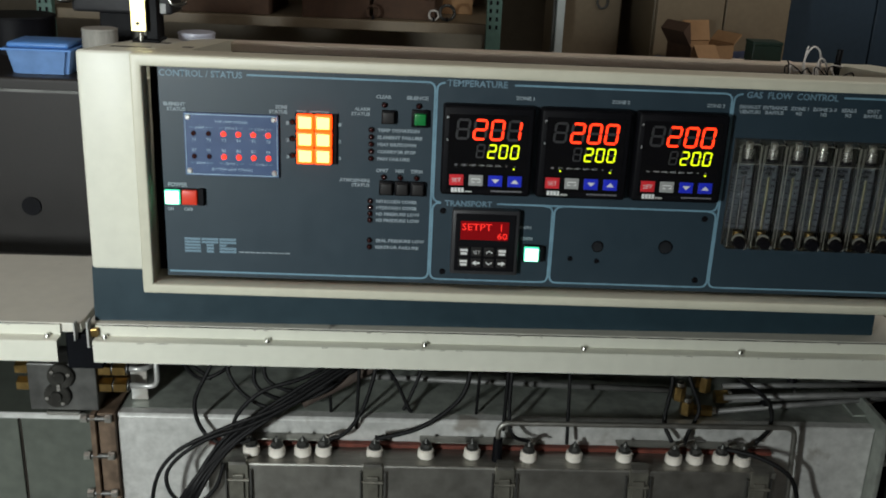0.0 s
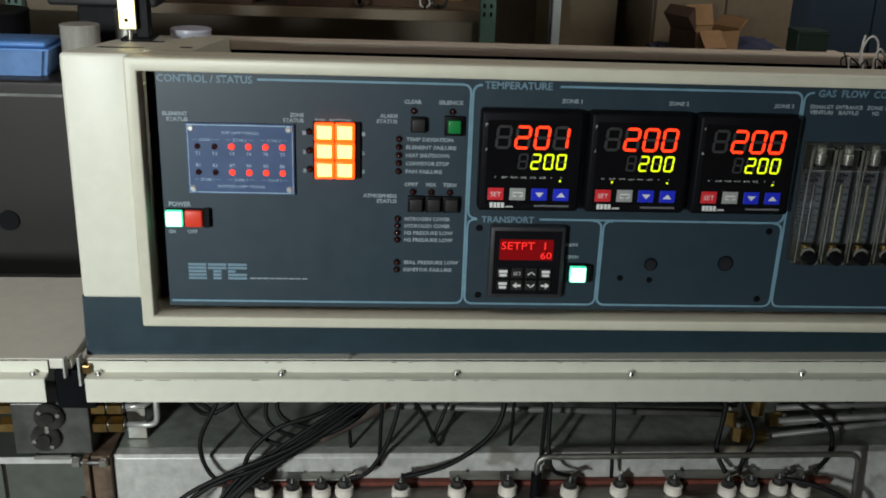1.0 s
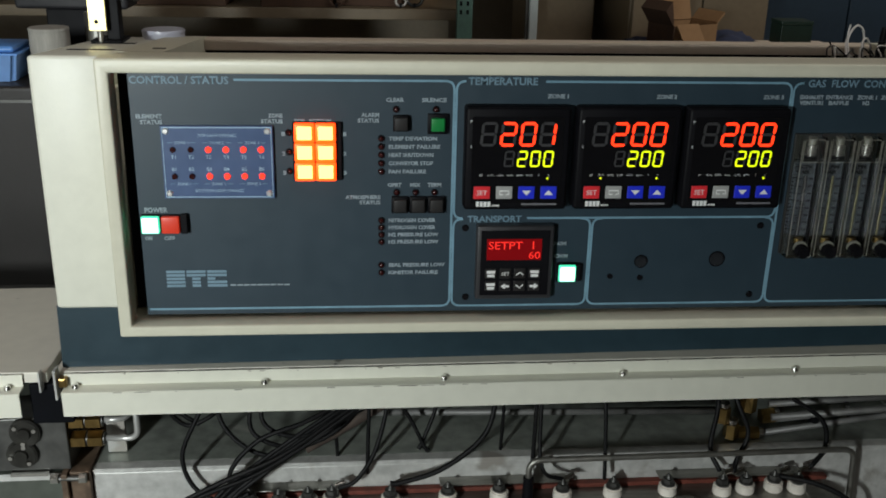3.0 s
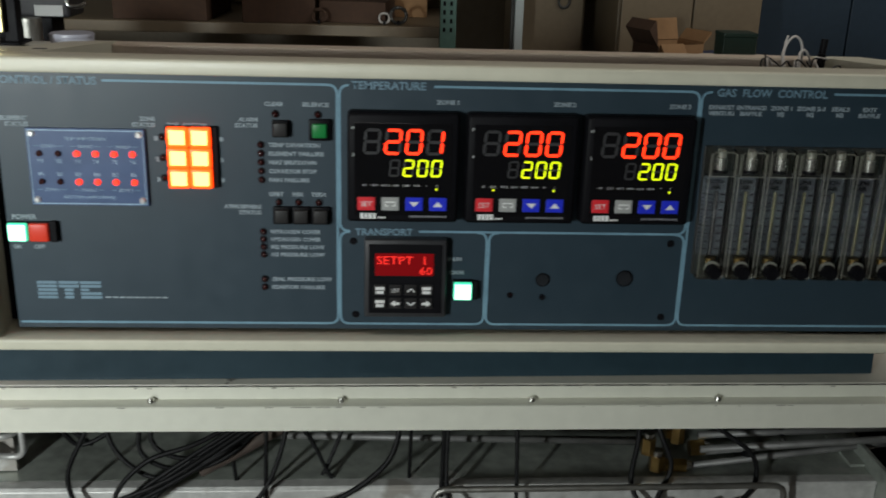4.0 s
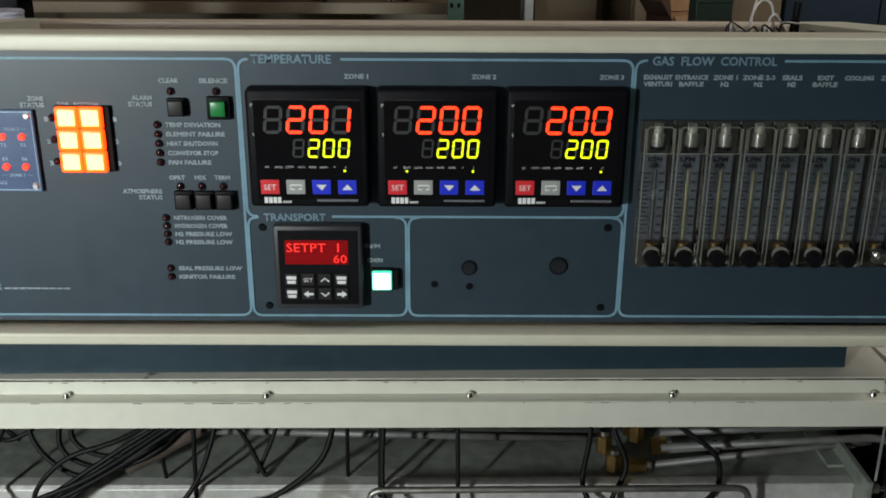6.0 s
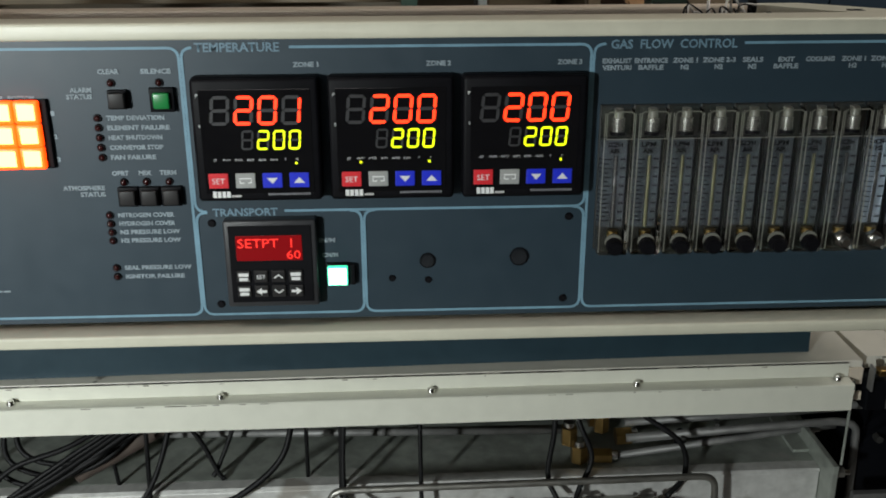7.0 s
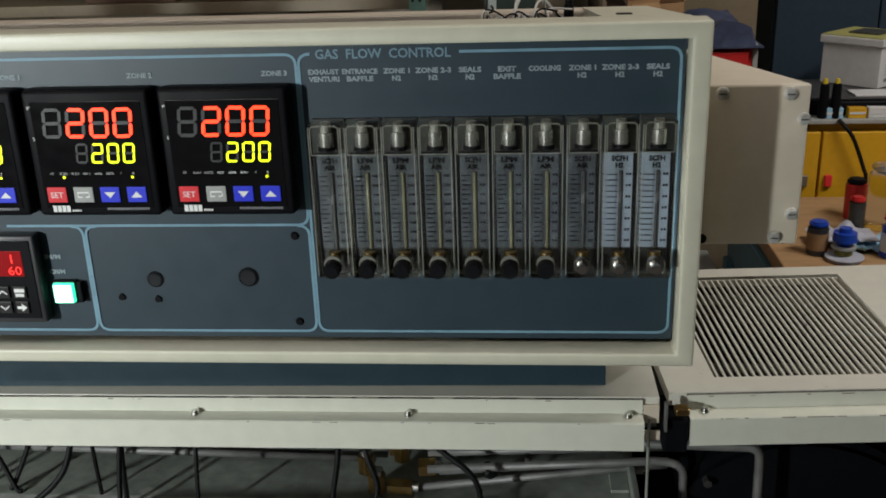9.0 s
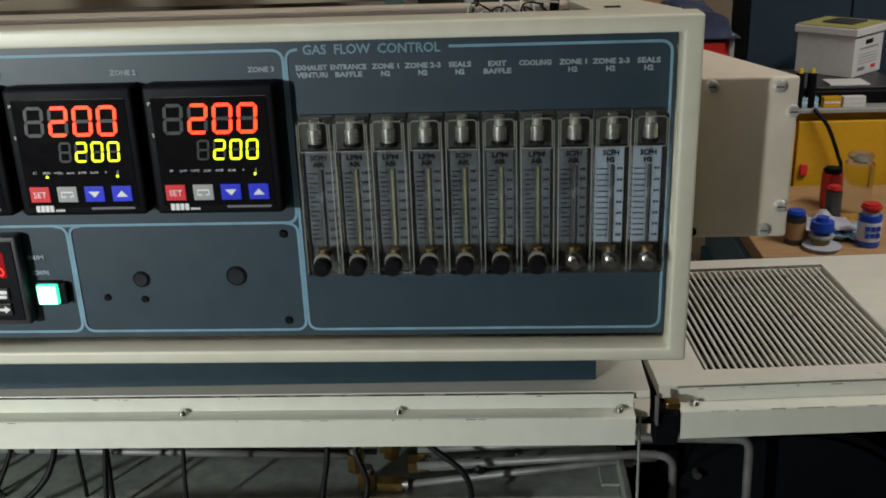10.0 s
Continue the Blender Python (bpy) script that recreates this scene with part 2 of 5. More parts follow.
def bent(points, radius, steps=5):
    """A path of straight runs with rounded corners."""
    pts = [Vector(p) for p in points]
    out = [pts[0]]
    for a, b, c in zip(pts, pts[1:], pts[2:]):
        r = min(radius, (a - b).length / 2, (c - b).length / 2)
        p, q = b + (a - b).normalized() * r, b + (c - b).normalized() * r
        out += [p.lerp(b, k / steps).lerp(b.lerp(q, k / steps), k / steps) for k in range(steps + 1)]
    return out + [pts[-1]]


def sweep(path, r, n=8, bm=None):
    """A tube of radius r along a path."""
    bm = bm or bmesh.new()
    rings, up = [], Vector((0.31, 0.52, 0.79))
    for k, p in enumerate(path):
        d = (path[min(k + 1, len(path) - 1)] - path[max(k - 1, 0)]).normalized()
        side = d.cross(up)
        side = side.normalized() if side.length > 1e-4 else d.orthogonal().normalized()
        up = side.cross(d).normalized()
        rings.append([bm.verts.new(p + r * (math.cos(a) * side + math.sin(a) * up)) for a in (2 * math.pi * i / n for i in range(n))])
    for a, b in zip(rings, rings[1:]):
        for i in range(n):
            bm.faces.new((a[i], a[(i + 1) % n], b[(i + 1) % n], b[i]))
    bm.faces.new(rings[0][::-1])
    bm.faces.new(rings[-1])
    return bm


def outline(points, width, y, depth, closed=False, bm=None):
    """A flat painted line of a given width in the x-z plane, standing a hair proud of y."""
    bm = bm or bmesh.new()
    n = len(points)
    left, right = [], []
    for k, p in enumerate(points):
        a = points[(k - 1) % n] if closed or k else p
        b = points[(k + 1) % n] if closed or k < n - 1 else p
        d = (Vector(b) - Vector(a)).normalized()
        nrm = Vector((-d.y, d.x)) * width / 2
        left.append(bm.verts.new((p[0] + nrm.x, y - depth, p[1] + nrm.y)))
        right.append(bm.verts.new((p[0] - nrm.x, y - depth, p[1] - nrm.y)))
    for k in range(n if closed else n - 1):
        j = (k + 1) % n
        bm.faces.new((left[k], left[j], right[j], right[k]))
    return bm


def extrude_xz(points, y0, y1, bm=None):
    """A prism with the outline points (x, z) between y0 (front) and y1."""
    out = bmesh.new()
    f = out.faces.new([out.verts.new((x, y0, z)) for x, z in points])
    ex = bmesh.ops.extrude_face_region(out, geom=[f])
    for v in ex["geom"]:
        if isinstance(v, bmesh.types.BMVert):
            v.co.y = y1
    bmesh.ops.recalc_face_normals(out, faces=out.faces[:])
    return join(bm, out)


def extrude_yz(points, x0, x1, bm=None):
    out = bmesh.new()
    f = out.faces.new([out.verts.new((x0, y, z)) for y, z in points])
    ex = bmesh.ops.extrude_face_region(out, geom=[f])
    for v in ex["geom"]:
        if isinstance(v, bmesh.types.BMVert):
            v.co.x = x1
    bmesh.ops.recalc_face_normals(out, faces=out.faces[:])
    return join(bm, out)


def lettering(body, x, z, y, height, material, parent, align="LEFT", name="lettering", width=None, bold=0.0):
    """Raised flat lettering in the x-z plane, cap height given; width stretches it."""
    cu = bpy.data.curves.new("lettering", "FONT")
    cu.body, cu.align_x, cu.size = body, align, height / 0.70
    cu.offset = bold
    cu.resolution_u = 2
    tmp = bpy.data.objects.new("lettering", cu)
    scene.collection.objects.link(tmp)
    bpy.context.view_layer.update()
    me = bpy.data.meshes.new_from_object(tmp)
    bpy.data.objects.remove(tmp)
    bpy.data.curves.remove(cu)
    xs = [v.co.x for v in me.vertices]
    k = width / (max(xs) - min(xs)) if width else 1.0
    off = min(xs) if align == "LEFT" else max(xs) if align == "RIGHT" else (min(xs) + max(xs)) / 2
    for v in me.vertices:
        v.co = Vector(((v.co.x - off) * k + x, y, v.co.y + z))
    me.materials.append(material)
    ob = new(name, me)
    ob.parent = parent
    return ob


# ---- room ----
def structure(name, bm, material, label):
    return tagged(part(name, bm, material), label, name.split("_")[0], kind="structure")


structure("floor", box(-5, 5, -5, 6, -0.1, 0), CONCRETE, "grey concrete workshop floor, worn and dull")
structure("wall_north", box(-5, 5, 4.6, 4.8, 0, 3.7), WALL, "plain tan workshop wall in dim light")
structure("wall_south", box(-5, 5, -5.2, -5, 0, 3.7), WALL, "plain tan workshop wall behind the walk")
structure("wall_west", box(-5.2, -5, -5, 6, 0, 3.7), WALL, "plain tan workshop side wall")
structure("wall_east", box(5, 5.2, -5, 6, 0, 3.7), WALL, "plain tan workshop side wall")
structure("ceiling", box(-5.2, 5.2, -5.2, 6, 3.7, 3.8), WALL, "plain dim workshop ceiling")


# ---- control console ----
TOPZ = 1.347
console = thing("control_console", (0, 0.1, 1.03), "cream metal control console with slate instrument panel on the furnace deck", "control console")


def child_local(ob, parent):
    ob.matrix_parent_inverse = Matrix.Translation(-Vector(parent.location))
    return ob


def cpart(name, bm, material, parent, label="", smooth=None):
    """A part built in world places under a thing that stands elsewhere."""
    ob = part(name, bm, material, parent, label, smooth)
    root = parent
    while root.parent:
        root = root.parent
    if parent == root:
        ob.matrix_parent_inverse = Matrix.Translation(-Vector(root.location))
    return ob


def cletter(*a, **k):
    ob = lettering(*a, **k)
    if ob.parent.parent is None:
        ob.matrix_parent_inverse = Matrix.Translation(-Vector(ob.parent.location))
    return ob


FX0, FX1, FZ0, FZ1 = -0.5045, 0.4290, 1.0845, 1.3490
IX0, IX1, IZ0, IZ1 = -0.4930, 0.4155, 1.0950, 1.3365
FY = -0.021
# front frame: four mitred bars
bars = (("bottom", [(FX0, FZ0), (FX1, FZ0), (IX1, IZ0), (IX0, IZ0)]), ("top", [(FX0, FZ1), (IX0, IZ1), (IX1, IZ1), (FX1, FZ1)]),
        ("left", [(FX0, FZ0), (IX0, IZ0), (IX0, IZ1), (FX0, FZ1)]), ("right", [(FX1, FZ0), (FX1, FZ1), (IX1, IZ1), (IX1, IZ0)]))
fr = bmesh.new()
for _, pts in bars:
    extrude_xz(pts, FY, 0.005, fr)
bmesh.ops.remove_doubles(fr, verts=fr.verts[:], dist=0.0001)
seam = [f for f in fr.faces if all(len(e.link_faces) > 2 for e in f.edges if abs(e.verts[0].co.y - e.verts[1].co.y) > 0.001) and abs(f.normal.x) > 0.1 and abs(f.normal.z) > 0.1]
bmesh.ops.delete(fr, geom=seam, context="FACES")
bmesh.ops.recalc_face_normals(fr, faces=fr.faces[:])
edges = [e for e in fr.edges if len(e.link_faces) == 2 and e.calc_face_angle(0) > 0.5]
bmesh.ops.bevel(fr, geom=edges, offset=0.0022, segments=3, affect="EDGES", profile=0.5)
frame_part = cpart("front_frame", fr, CREAM, console, "aged cream front frame", smooth=50)
# hood sides behind the frame
hood = bmesh.new()
box(FX0 + 0.001, FX0 + 0.004, 0.005, 0.332, FZ0 + 0.001, FZ1 - 0.036, bm=hood)
box(FX1 - 0.004, FX1 - 0.001, 0.005, 0.332, FZ0 + 0.001, FZ1 - 0.036, bm=hood)
box(FX0 + 0.004, FX1 - 0.004, 0.0055, 0.30, FZ0 + 0.001, FZ0 + 0.004, bm=hood)
cpart("hood_shell", hood, CREAM, console)


def slope_back(bm):
    """Lets the top of a part fall gently towards the back."""
    for v in bm.verts:
        if v.co.z > 1.26:
            v.co.z -= 0.085 * max(0.0, v.co.y - 0.05)
    return bm


# left cheek body, flush with the plinth
cpart("side_cabinet", slope_back(box(-0.583, FX0 - 0.0005, 0.05, 0.34, 1.0840, 1.3400, 0.004, 3)), CREAM2, console, "ivory side cabinet", smooth=40)
plinth = extrude_yz([(0.048, 1.0318), (0.052, 1.0835), (0.33, 1.0835), (0.33, 1.0318)], -0.586, 0.370)
for v in plinth.verts:
    if v.co.z < 1.05:
        v.co.z = 1.0192 + 0.006 * v.co.x
    if v.co.y < 0.1:
        v.co.y += 0.014 + 0.012 * v.co.x
cpart("plinth", plinth, NAVY, console, "slate blue plinth band")
# top: rails round an open slot
RZ = 1.3200
cpart("front_top_rail", box(FX0 + 0.006, FX1 - 0.006, 0.0065, 0.040, TOPZ - 0.012, TOPZ - 0.0015, 0.001), CREAM, console)
cpart("back_top_rail", extrude_yz([(0.292, 1.3080), (0.292, RZ - 0.002), (0.293, RZ), (0.318, RZ), (0.320, RZ - 0.003), (0.320, 1.3080)], -0.457, 0.358), TAN, console)
cpart("left_top_rail", extrude_yz([(0.0505, 1.29), (0.0505, TOPZ - 0.003), (0.32, RZ), (0.32, 1.29)], -0.5015, -0.457), CREAM, console)
cpart("right_top_rail", extrude_yz([(0.0505, 1.29), (0.0505, TOPZ - 0.003), (0.32, RZ), (0.32, 1.29)], 0.358, 0.4225), CREAM, console)
# Solid black strip and tray stand in for the shade inside the open top.
cpart("inner_shadow_gap", box(-0.457, 0.358, 0.300, 0.3195, 1.2755, 1.3078), PITCH, console, "black strip standing in for the shaded gap under the back rail")
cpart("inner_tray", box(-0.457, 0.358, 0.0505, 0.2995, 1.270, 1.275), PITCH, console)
cpart("rear_panel", box(-0.4995, 0.4225, 0.3205, 0.334, 1.09, 1.3120), TAN, console)
for sy, sl in ((0.120, 0.050), (0.215, 0.085)):
    cpart("top_slot", slope_back(box(-0.566, -0.520, sy, sy + 0.006 + sl * 0.1, 1.3380, 1.3404)), PITCH, console, "dark slot in the side cabinet top")
cpart("slot_hole", box(-0.476, -0.464, 0.085, 0.098, TOPZ - 0.012, TOPZ - 0.0065), BLACK, console)
cpart("slot_hole", box(0.372, 0.384, 0.080, 0.092, TOPZ - 0.012, TOPZ - 0.0055), BLACK, console)

# instrument panel, set back in the frame
panel = cpart("instrument_panel", box(-0.4815, 0.4145, 0.0, 0.003, 1.0985, 1.3375, 0.0005), PANEL, console, "slate blue screen-printed panel")
# Black strip stands in for the frame's shade along the left recess.
cpart("recess_shade_strip", box(-0.4935, -0.4815, 0.016, 0.018, 1.1, 1.335), BLACK, console)


def ink_lines():
    """Printed borders with notched corners; each field is one line."""
    w, r, h = 0.0021, 0.0085, 0.0011
    zt, zb, zm = 1.3278, 1.1045, 1.1955
    A, B, C, D, E = -0.479, -0.1875, 0.1320, 0.4110, -0.0515
    zn = zm - 0.0006
    def line(pts, proud=0.0006):
        """Rounds the corners of the run and lays it as one printed strip."""
        run = [pts[0]]
        for p, q, n in zip(pts, pts[1:], pts[2:]):
            p, q, n = Vector(p), Vector(q), Vector(n)
            a, b = q + (p - q).normalized() * r, q + (n - q).normalized() * r
            for k in range(7):
                u = k / 6
                run.append(tuple(a * (1 - u) ** 2 + q * 2 * u * (1 - u) + b * u ** 2))
        cpart("printed_border", outline(run + [pts[-1]], w, 0.0, proud), LINE, panel)
    line([(-0.388, zt), (B - h, zt), (B - h, zb), (A, zb)])
    line([(-0.104, zt), (C - h, zt), (C - h, zm), (-0.115, zm)])
    line([(-0.178, zt), (B + h, zt), (B + h, zm), (-0.178, zm)])
    line([(B + h + 0.0092, zn), (B + h, zn), (B + h, zb), (E - h, zb), (E - h, zn), (E - h - 0.0092, zn)], 0.0009)
    line([(E + h + 0.0092, zn), (E + h, zn), (E + h, zb), (C - h, zb), (C - h, zn), (C - h - 0.0092, zn)], 0.0009)
    line([(0.142, zt), (C + h, zt), (C + h, zb), (D, zb), (D, zt), (0.252, zt)])


ink_lines()
PY = -0.0007


def print_(text, x, z, h, align="CENTER", material=INK, width=None):
    return lettering(text, x, z, PY, h, material, panel, align, "printed_lettering", width or len(text) * 0.92 * h, 0.00022)


print_("CONTROL / STATUS", -0.480, 1.3240, 0.0068, "LEFT", TITLE, 0.0875)
print_("TEMPERATURE", -0.176, 1.3246, 0.0068, "LEFT", TITLE, 0.0645)
print_("TRANSPORT", -0.173, 1.1917, 0.0064, "LEFT", TITLE, 0.0525)
print_("GAS  FLOW  CONTROL", 0.146, 1.3242, 0.0068, "LEFT", TITLE, 0.1)
for text, x, z, al in (("ELEMENT", -0.4535, 1.2925, "RIGHT"), ("STATUS", -0.4535, 1.2872, "RIGHT"), ("ZONE", -0.3455, 1.2935, "RIGHT"), ("STATUS", -0.3455, 1.2882, "RIGHT"),
                       ("ALARM", -0.2575, 1.2945, "RIGHT"), ("STATUS", -0.2575, 1.2892, "RIGHT"), ("ATMOSPHERE", -0.2565, 1.2155, "RIGHT"), ("STATUS", -0.2565, 1.2102, "RIGHT"),
                       ("TOP", -0.3305, 1.2885, "CENTER"), ("BOTTOM", -0.3115, 1.2885, "CENTER"), ("CLEAR", -0.243, 1.3085, "CENTER"), ("SILENCE", -0.207, 1.3085, "CENTER"),
                       ("OPRT", -0.243, 1.2275, "CENTER"), ("MIX", -0.2235, 1.2275, "CENTER"), ("TERM", -0.2055, 1.2275, "CENTER"), ("ON", -0.4745, 1.1757, "CENTER"), ("OFF", -0.455, 1.1757, "CENTER"),
                       ("ZONE 1", -0.092, 1.3125, "CENTER"), ("ZONE 2", 0.011, 1.3125, "CENTER"), ("ZONE 3", 0.114, 1.3125, "CENTER"), ("IN/M", -0.0815, 1.1675, "CENTER"), ("CM/M", -0.0795, 1.1545, "CENTER")):
    print_(text, x, z, 0.0036, al)
print_("POWER", -0.4655, 1.2032, 0.0046)
ALARMS = (("TEMP DEVIATION", 1.2740), ("ELEMENT FAILURE", 1.2662), ("HEAT SHUTDOWN", 1.2583), ("CONVEYOR STOP", 1.2503), ("FAN FAILURE", 1.2423),
          ("NITROGEN COVER", 1.1940), ("HYDROGEN COVER", 1.1868), ("N2 PRESSURE LOW", 1.1795), ("H2 PRESSURE LOW", 1.1722), ("SEAL PRESSURE LOW", 1.1483), ("IGNITOR FAILURE", 1.1405))
for text, z in ALARMS:
    print_(text, -0.2488, z - 0.0017, 0.0035, "LEFT")
for k, z in enumerate((1.2785, 1.2600, 1.2415)):
    print_(str(k + 1), -0.3455, z - 0.002, 0.0035)
    print_(str(k + 1), -0.2895, z - 0.002, 0.0035)
GAS = (("EXHAUST", "VENTURI"), ("ENTRANCE", "BAFFLE"), ("ZONE 1", "N2"), ("ZONE 2-3", "N2"), ("SEALS", "N2"), ("EXIT", "BAFFLE"), ("COOLING", ""), ("ZONE 1", "H2"), ("ZONE 2-3", "H2"), ("SEALS", "H2"))
for k, (a, b) in enumerate(GAS):
    print_(a, 0.1515 + 0.02705 * k, 1.3128, 0.0036)
    if b:
        print_(b, 0.1515 + 0.02705 * k, 1.3074, 0.0036)


# maker's mark: three striped blocks and a thin line of bars
def striped(x0, x1, z0, z1, cut):
    bm = bmesh.new()
    n = 5
    for k in range(n):
        za = z0 + (z1 - z0) * k / n
        zb = za + (z1 - z0) / n * 0.72
        if cut == "stem" and k < n - 1 and k < 3:
            extrude_xz([(x0 + (x1 - x0) * 0.28, za), (x0 + (x1 - x0) * 0.72, za), (x0 + (x1 - x0) * 0.72, zb), (x0 + (x1 - x0) * 0.28, zb)], -0.0006, -0.0002, bm)
        elif cut == "bowl" and k in (2,):
            extrude_xz([(x0, za), (x0 + (x1 - x0) * 0.4, za), (x0 + (x1 - x0) * 0.4, zb), (x0, zb)], -0.0006, -0.0002, bm)
        else:
            extrude_xz([(x0, za), (x1, za), (x1, zb), (x0, zb)], -0.0006, -0.0002, bm)
    cpart("maker_mark", bm, TITLE, panel)


striped(-0.4610, -0.4435, 1.1275, 1.1455, "")
striped(-0.4420, -0.4240, 1.1275, 1.1455, "stem")
striped(-0.4225, -0.4040, 1.1275, 1.1455, "bowl")
for k in range(9):
    x = -0.401 + 0.0064 * k
    cpart("maker_line", box(x, x + 0.0054, -0.0006, -0.0002, 1.1283, 1.1297), INK, panel)


# ---- small instruments on the panel ----
def screw_head(x, y, z, r, parent, material=SCREWB, axis=(0, -1, 0), height=0.0016):
    d = Vector(axis)
    bm = cyl((x, y, z), Vector((x, y, z)) + d * height, r, 14, r * 0.62)
    ob = part("screw", bm, material, parent, smooth=40)
    return ob


def indicator(x, z, lit=False):
    t = thing("indicator_lamp", (x, 0, z), "small dark red indicator lamp in a black collar", "indicator lamp", "panel indicator lamps")
    part("collar", cyl((0, 0, 0), (0, -0.0018, 0), 0.0034, 16, 0.0030), BLACK, t, smooth=40)
    bm = bmesh.new()
    bmesh.ops.create_uvsphere(bm, u_segments=12, v_segments=8, radius=0.0024)
    for v in bm.verts:
        v.co.y = v.co.y * 0.8 - 0.0018
    part("lens", bm, LEDRED_OFF, t, smooth=80)
    return t


lamp0 = indicator(-0.2555, ALARMS[0][1])
for x, z in [(-0.2555, z) for _, z in ALARMS[1:]] + [(-0.242, 1.3015), (-0.2052, 1.3015), (-0.241, 1.2218), (-0.2232, 1.2218), (-0.2052, 1.2218)]:
    copy_thing(lamp0, pose(x, 0, z))
for z in (1.2795, 1.2612, 1.2428):
    copy_thing(lamp0, pose(-0.3405, 0, z))


def push_button(x, z, s, cap, label, rim=None, base=0.003, depth=0.009, lit=None):
    t = thing("push_button", (x, 0, z), label, "push button")
    part("bezel", box(-s / 2 - base, s / 2 + base, -0.005, 0, -s / 2 - base, s / 2 + base, 0.0008), BLACK, t, smooth=40)
    c = part("cap", box(-s / 2, s / 2, -depth, -0.004, -s / 2, s / 2, 0.0012, 3), rim or cap, t, smooth=40)
    if rim:
        part("face", box(-s / 2 + 0.0011, s / 2 - 0.0011, -depth - 0.0004, -depth + 0.0003, -s / 2 + 0.0011, s / 2 - 0.0011, 0.0003), cap, t)
    return t


push_button(-0.2375, 1.2890, 0.0125, DKBTN, "square dark grey push button, unlit", base=0.0012)
push_button(-0.2035, 1.2885, 0.0125, GRNBTN, "square green push button in a black bezel", base=0.0032)
for x in (-0.2380, -0.2208, -0.2035):
    push_button(x, 1.2103, 0.0125, DKBTN, "square dark push button, unlit", base=0.0018)
for x, cap, rim, lab in ((-0.4705, LITGRN, LITGRNEDGE, "square power button lit white-green"), (-0.4520, REDBTN, None, "square red power-off button")):
    push_button(x, 1.1928, 0.0165, cap, lab, rim, base=0.0005)
# Black strip right of the red button also stands in for its cast shadow.
tagged(part("housing_end_and_shade", box(-0.4432, -0.4368, -0.006, 0, 1.1833, 1.2023, 0.0008), BLACK), "black strip for the power button housing end and its shadow", "housing")
push_button(-0.0735, 1.1400, 0.0168, LITGRN, "square push button lit white-green", LITGRNEDGE, base=0.0014)
# The units button's shadow to the right is likewise built as a black strip.
tagged(part("housing_end_and_shade", box(-0.0632, -0.0590, -0.006, 0, 1.131, 1.149, 0.0008), BLACK), "black strip for the units button housing end and its shadow", "housing")

# zone lamps: two columns of three
zl = thing("zone_status_lamp_block", (-0.3165, 0, 1.2625), "block of six lit amber square lamps", "lamp block")
# Extra black width on the right takes the place of the lamps' cast shadow.
part("housing", box(-0.0205, 0.0245, -0.004, 0, -0.0275, 0.0275, 0.0008), BLACK, zl)
for i in range(2):
    for k in range(3):
        cx, cz = -0.0095 + 0.0192 * i, -0.0183 + 0.0183 * k
        lens = part("lamp_lens", box(cx - 0.00935, cx + 0.00935, -0.009, -0.003, cz - 0.0089, cz + 0.0089, 0.0016, 3), AMBEREDGE, zl, smooth=40)
        part("lit_face", box(cx - 0.0066, cx + 0.0066, -0.0095, -0.0085, cz - 0.0062, cz + 0.0062, 0.0004), AMBER, lens)

# lamp string board
BOARDINK = mat("pale_board_ink", (0.36, 0.52, 0.66), 0.5, vary=0.08)
eb = thing("element_status_board", (-0.4052, 0, 1.2520), "blue printed board with twelve red lamps, some lit", "status board")
part("plate", box(-0.0505, 0.0505, -0.004, 0, -0.0345, 0.0345, 0.0006), BOARD, eb)
part("printed_border", outline([(-0.0488, -0.0328), (0.0488, -0.0328), (0.0488, 0.0328), (-0.0488, 0.0328)], 0.0010, -0.004, 0.0004, True), BOARDINK, eb)
for sx in (-1, 1):
    for sz in (-1, 1):
        screw_head(sx * 0.0455, -0.004, sz * 0.0295, 0.0032, eb, height=0.0022)
for row, z in ((0, 0.0122), (1, -0.0130)):
    for k in range(6):
        x = -0.0402 + 0.0159 * k
        bm = cyl((x, -0.004, z), (x, -0.0062, z), 0.0029, 16, 0.0024)
        lit = k >= 2
        part("lamp", bm, LEDRED if lit else LEDRED_OFF, eb, "lit red lamp" if lit else "unlit red lamp", smooth=40)
        lettering("TB"[row] + str(k + 1), x, z - 0.0085 if row == 0 else z + 0.0053, -0.0044, 0.0033, BOARDINK, eb, "CENTER")
    for k in range(3):
        x = -0.0322 + 0.0318 * k
        lettering("ZONE %d" % (k + 1), x, 0.0175 if row == 0 else -0.0215, -0.0044, 0.0026, BOARDINK, eb, "CENTER")
        for s in (-1, 1):
            part("printed_dash", box(x + s * 0.0104 - 0.0022, x + s * 0.0104 + 0.0022, -0.0044, -0.0040, *((0.0186, 0.0190) if row == 0 else (-0.0204, -0.0200))), LINE, eb)
lettering("TOP LAMP STRINGS", 0, 0.0242, -0.0044, 0.0028, BOARDINK, eb, "CENTER")
lettering("BOTTOM LAMP STRINGS", 0, -0.0282, -0.0044, 0.0028, BOARDINK, eb, "CENTER")

# ---- temperature controllers ----
SEGS = {"0": "abcdef", "1": "bc", "2": "abged", "3": "abgcd", "8": "abcdefg", "9": "abcdfg", " ": ""}


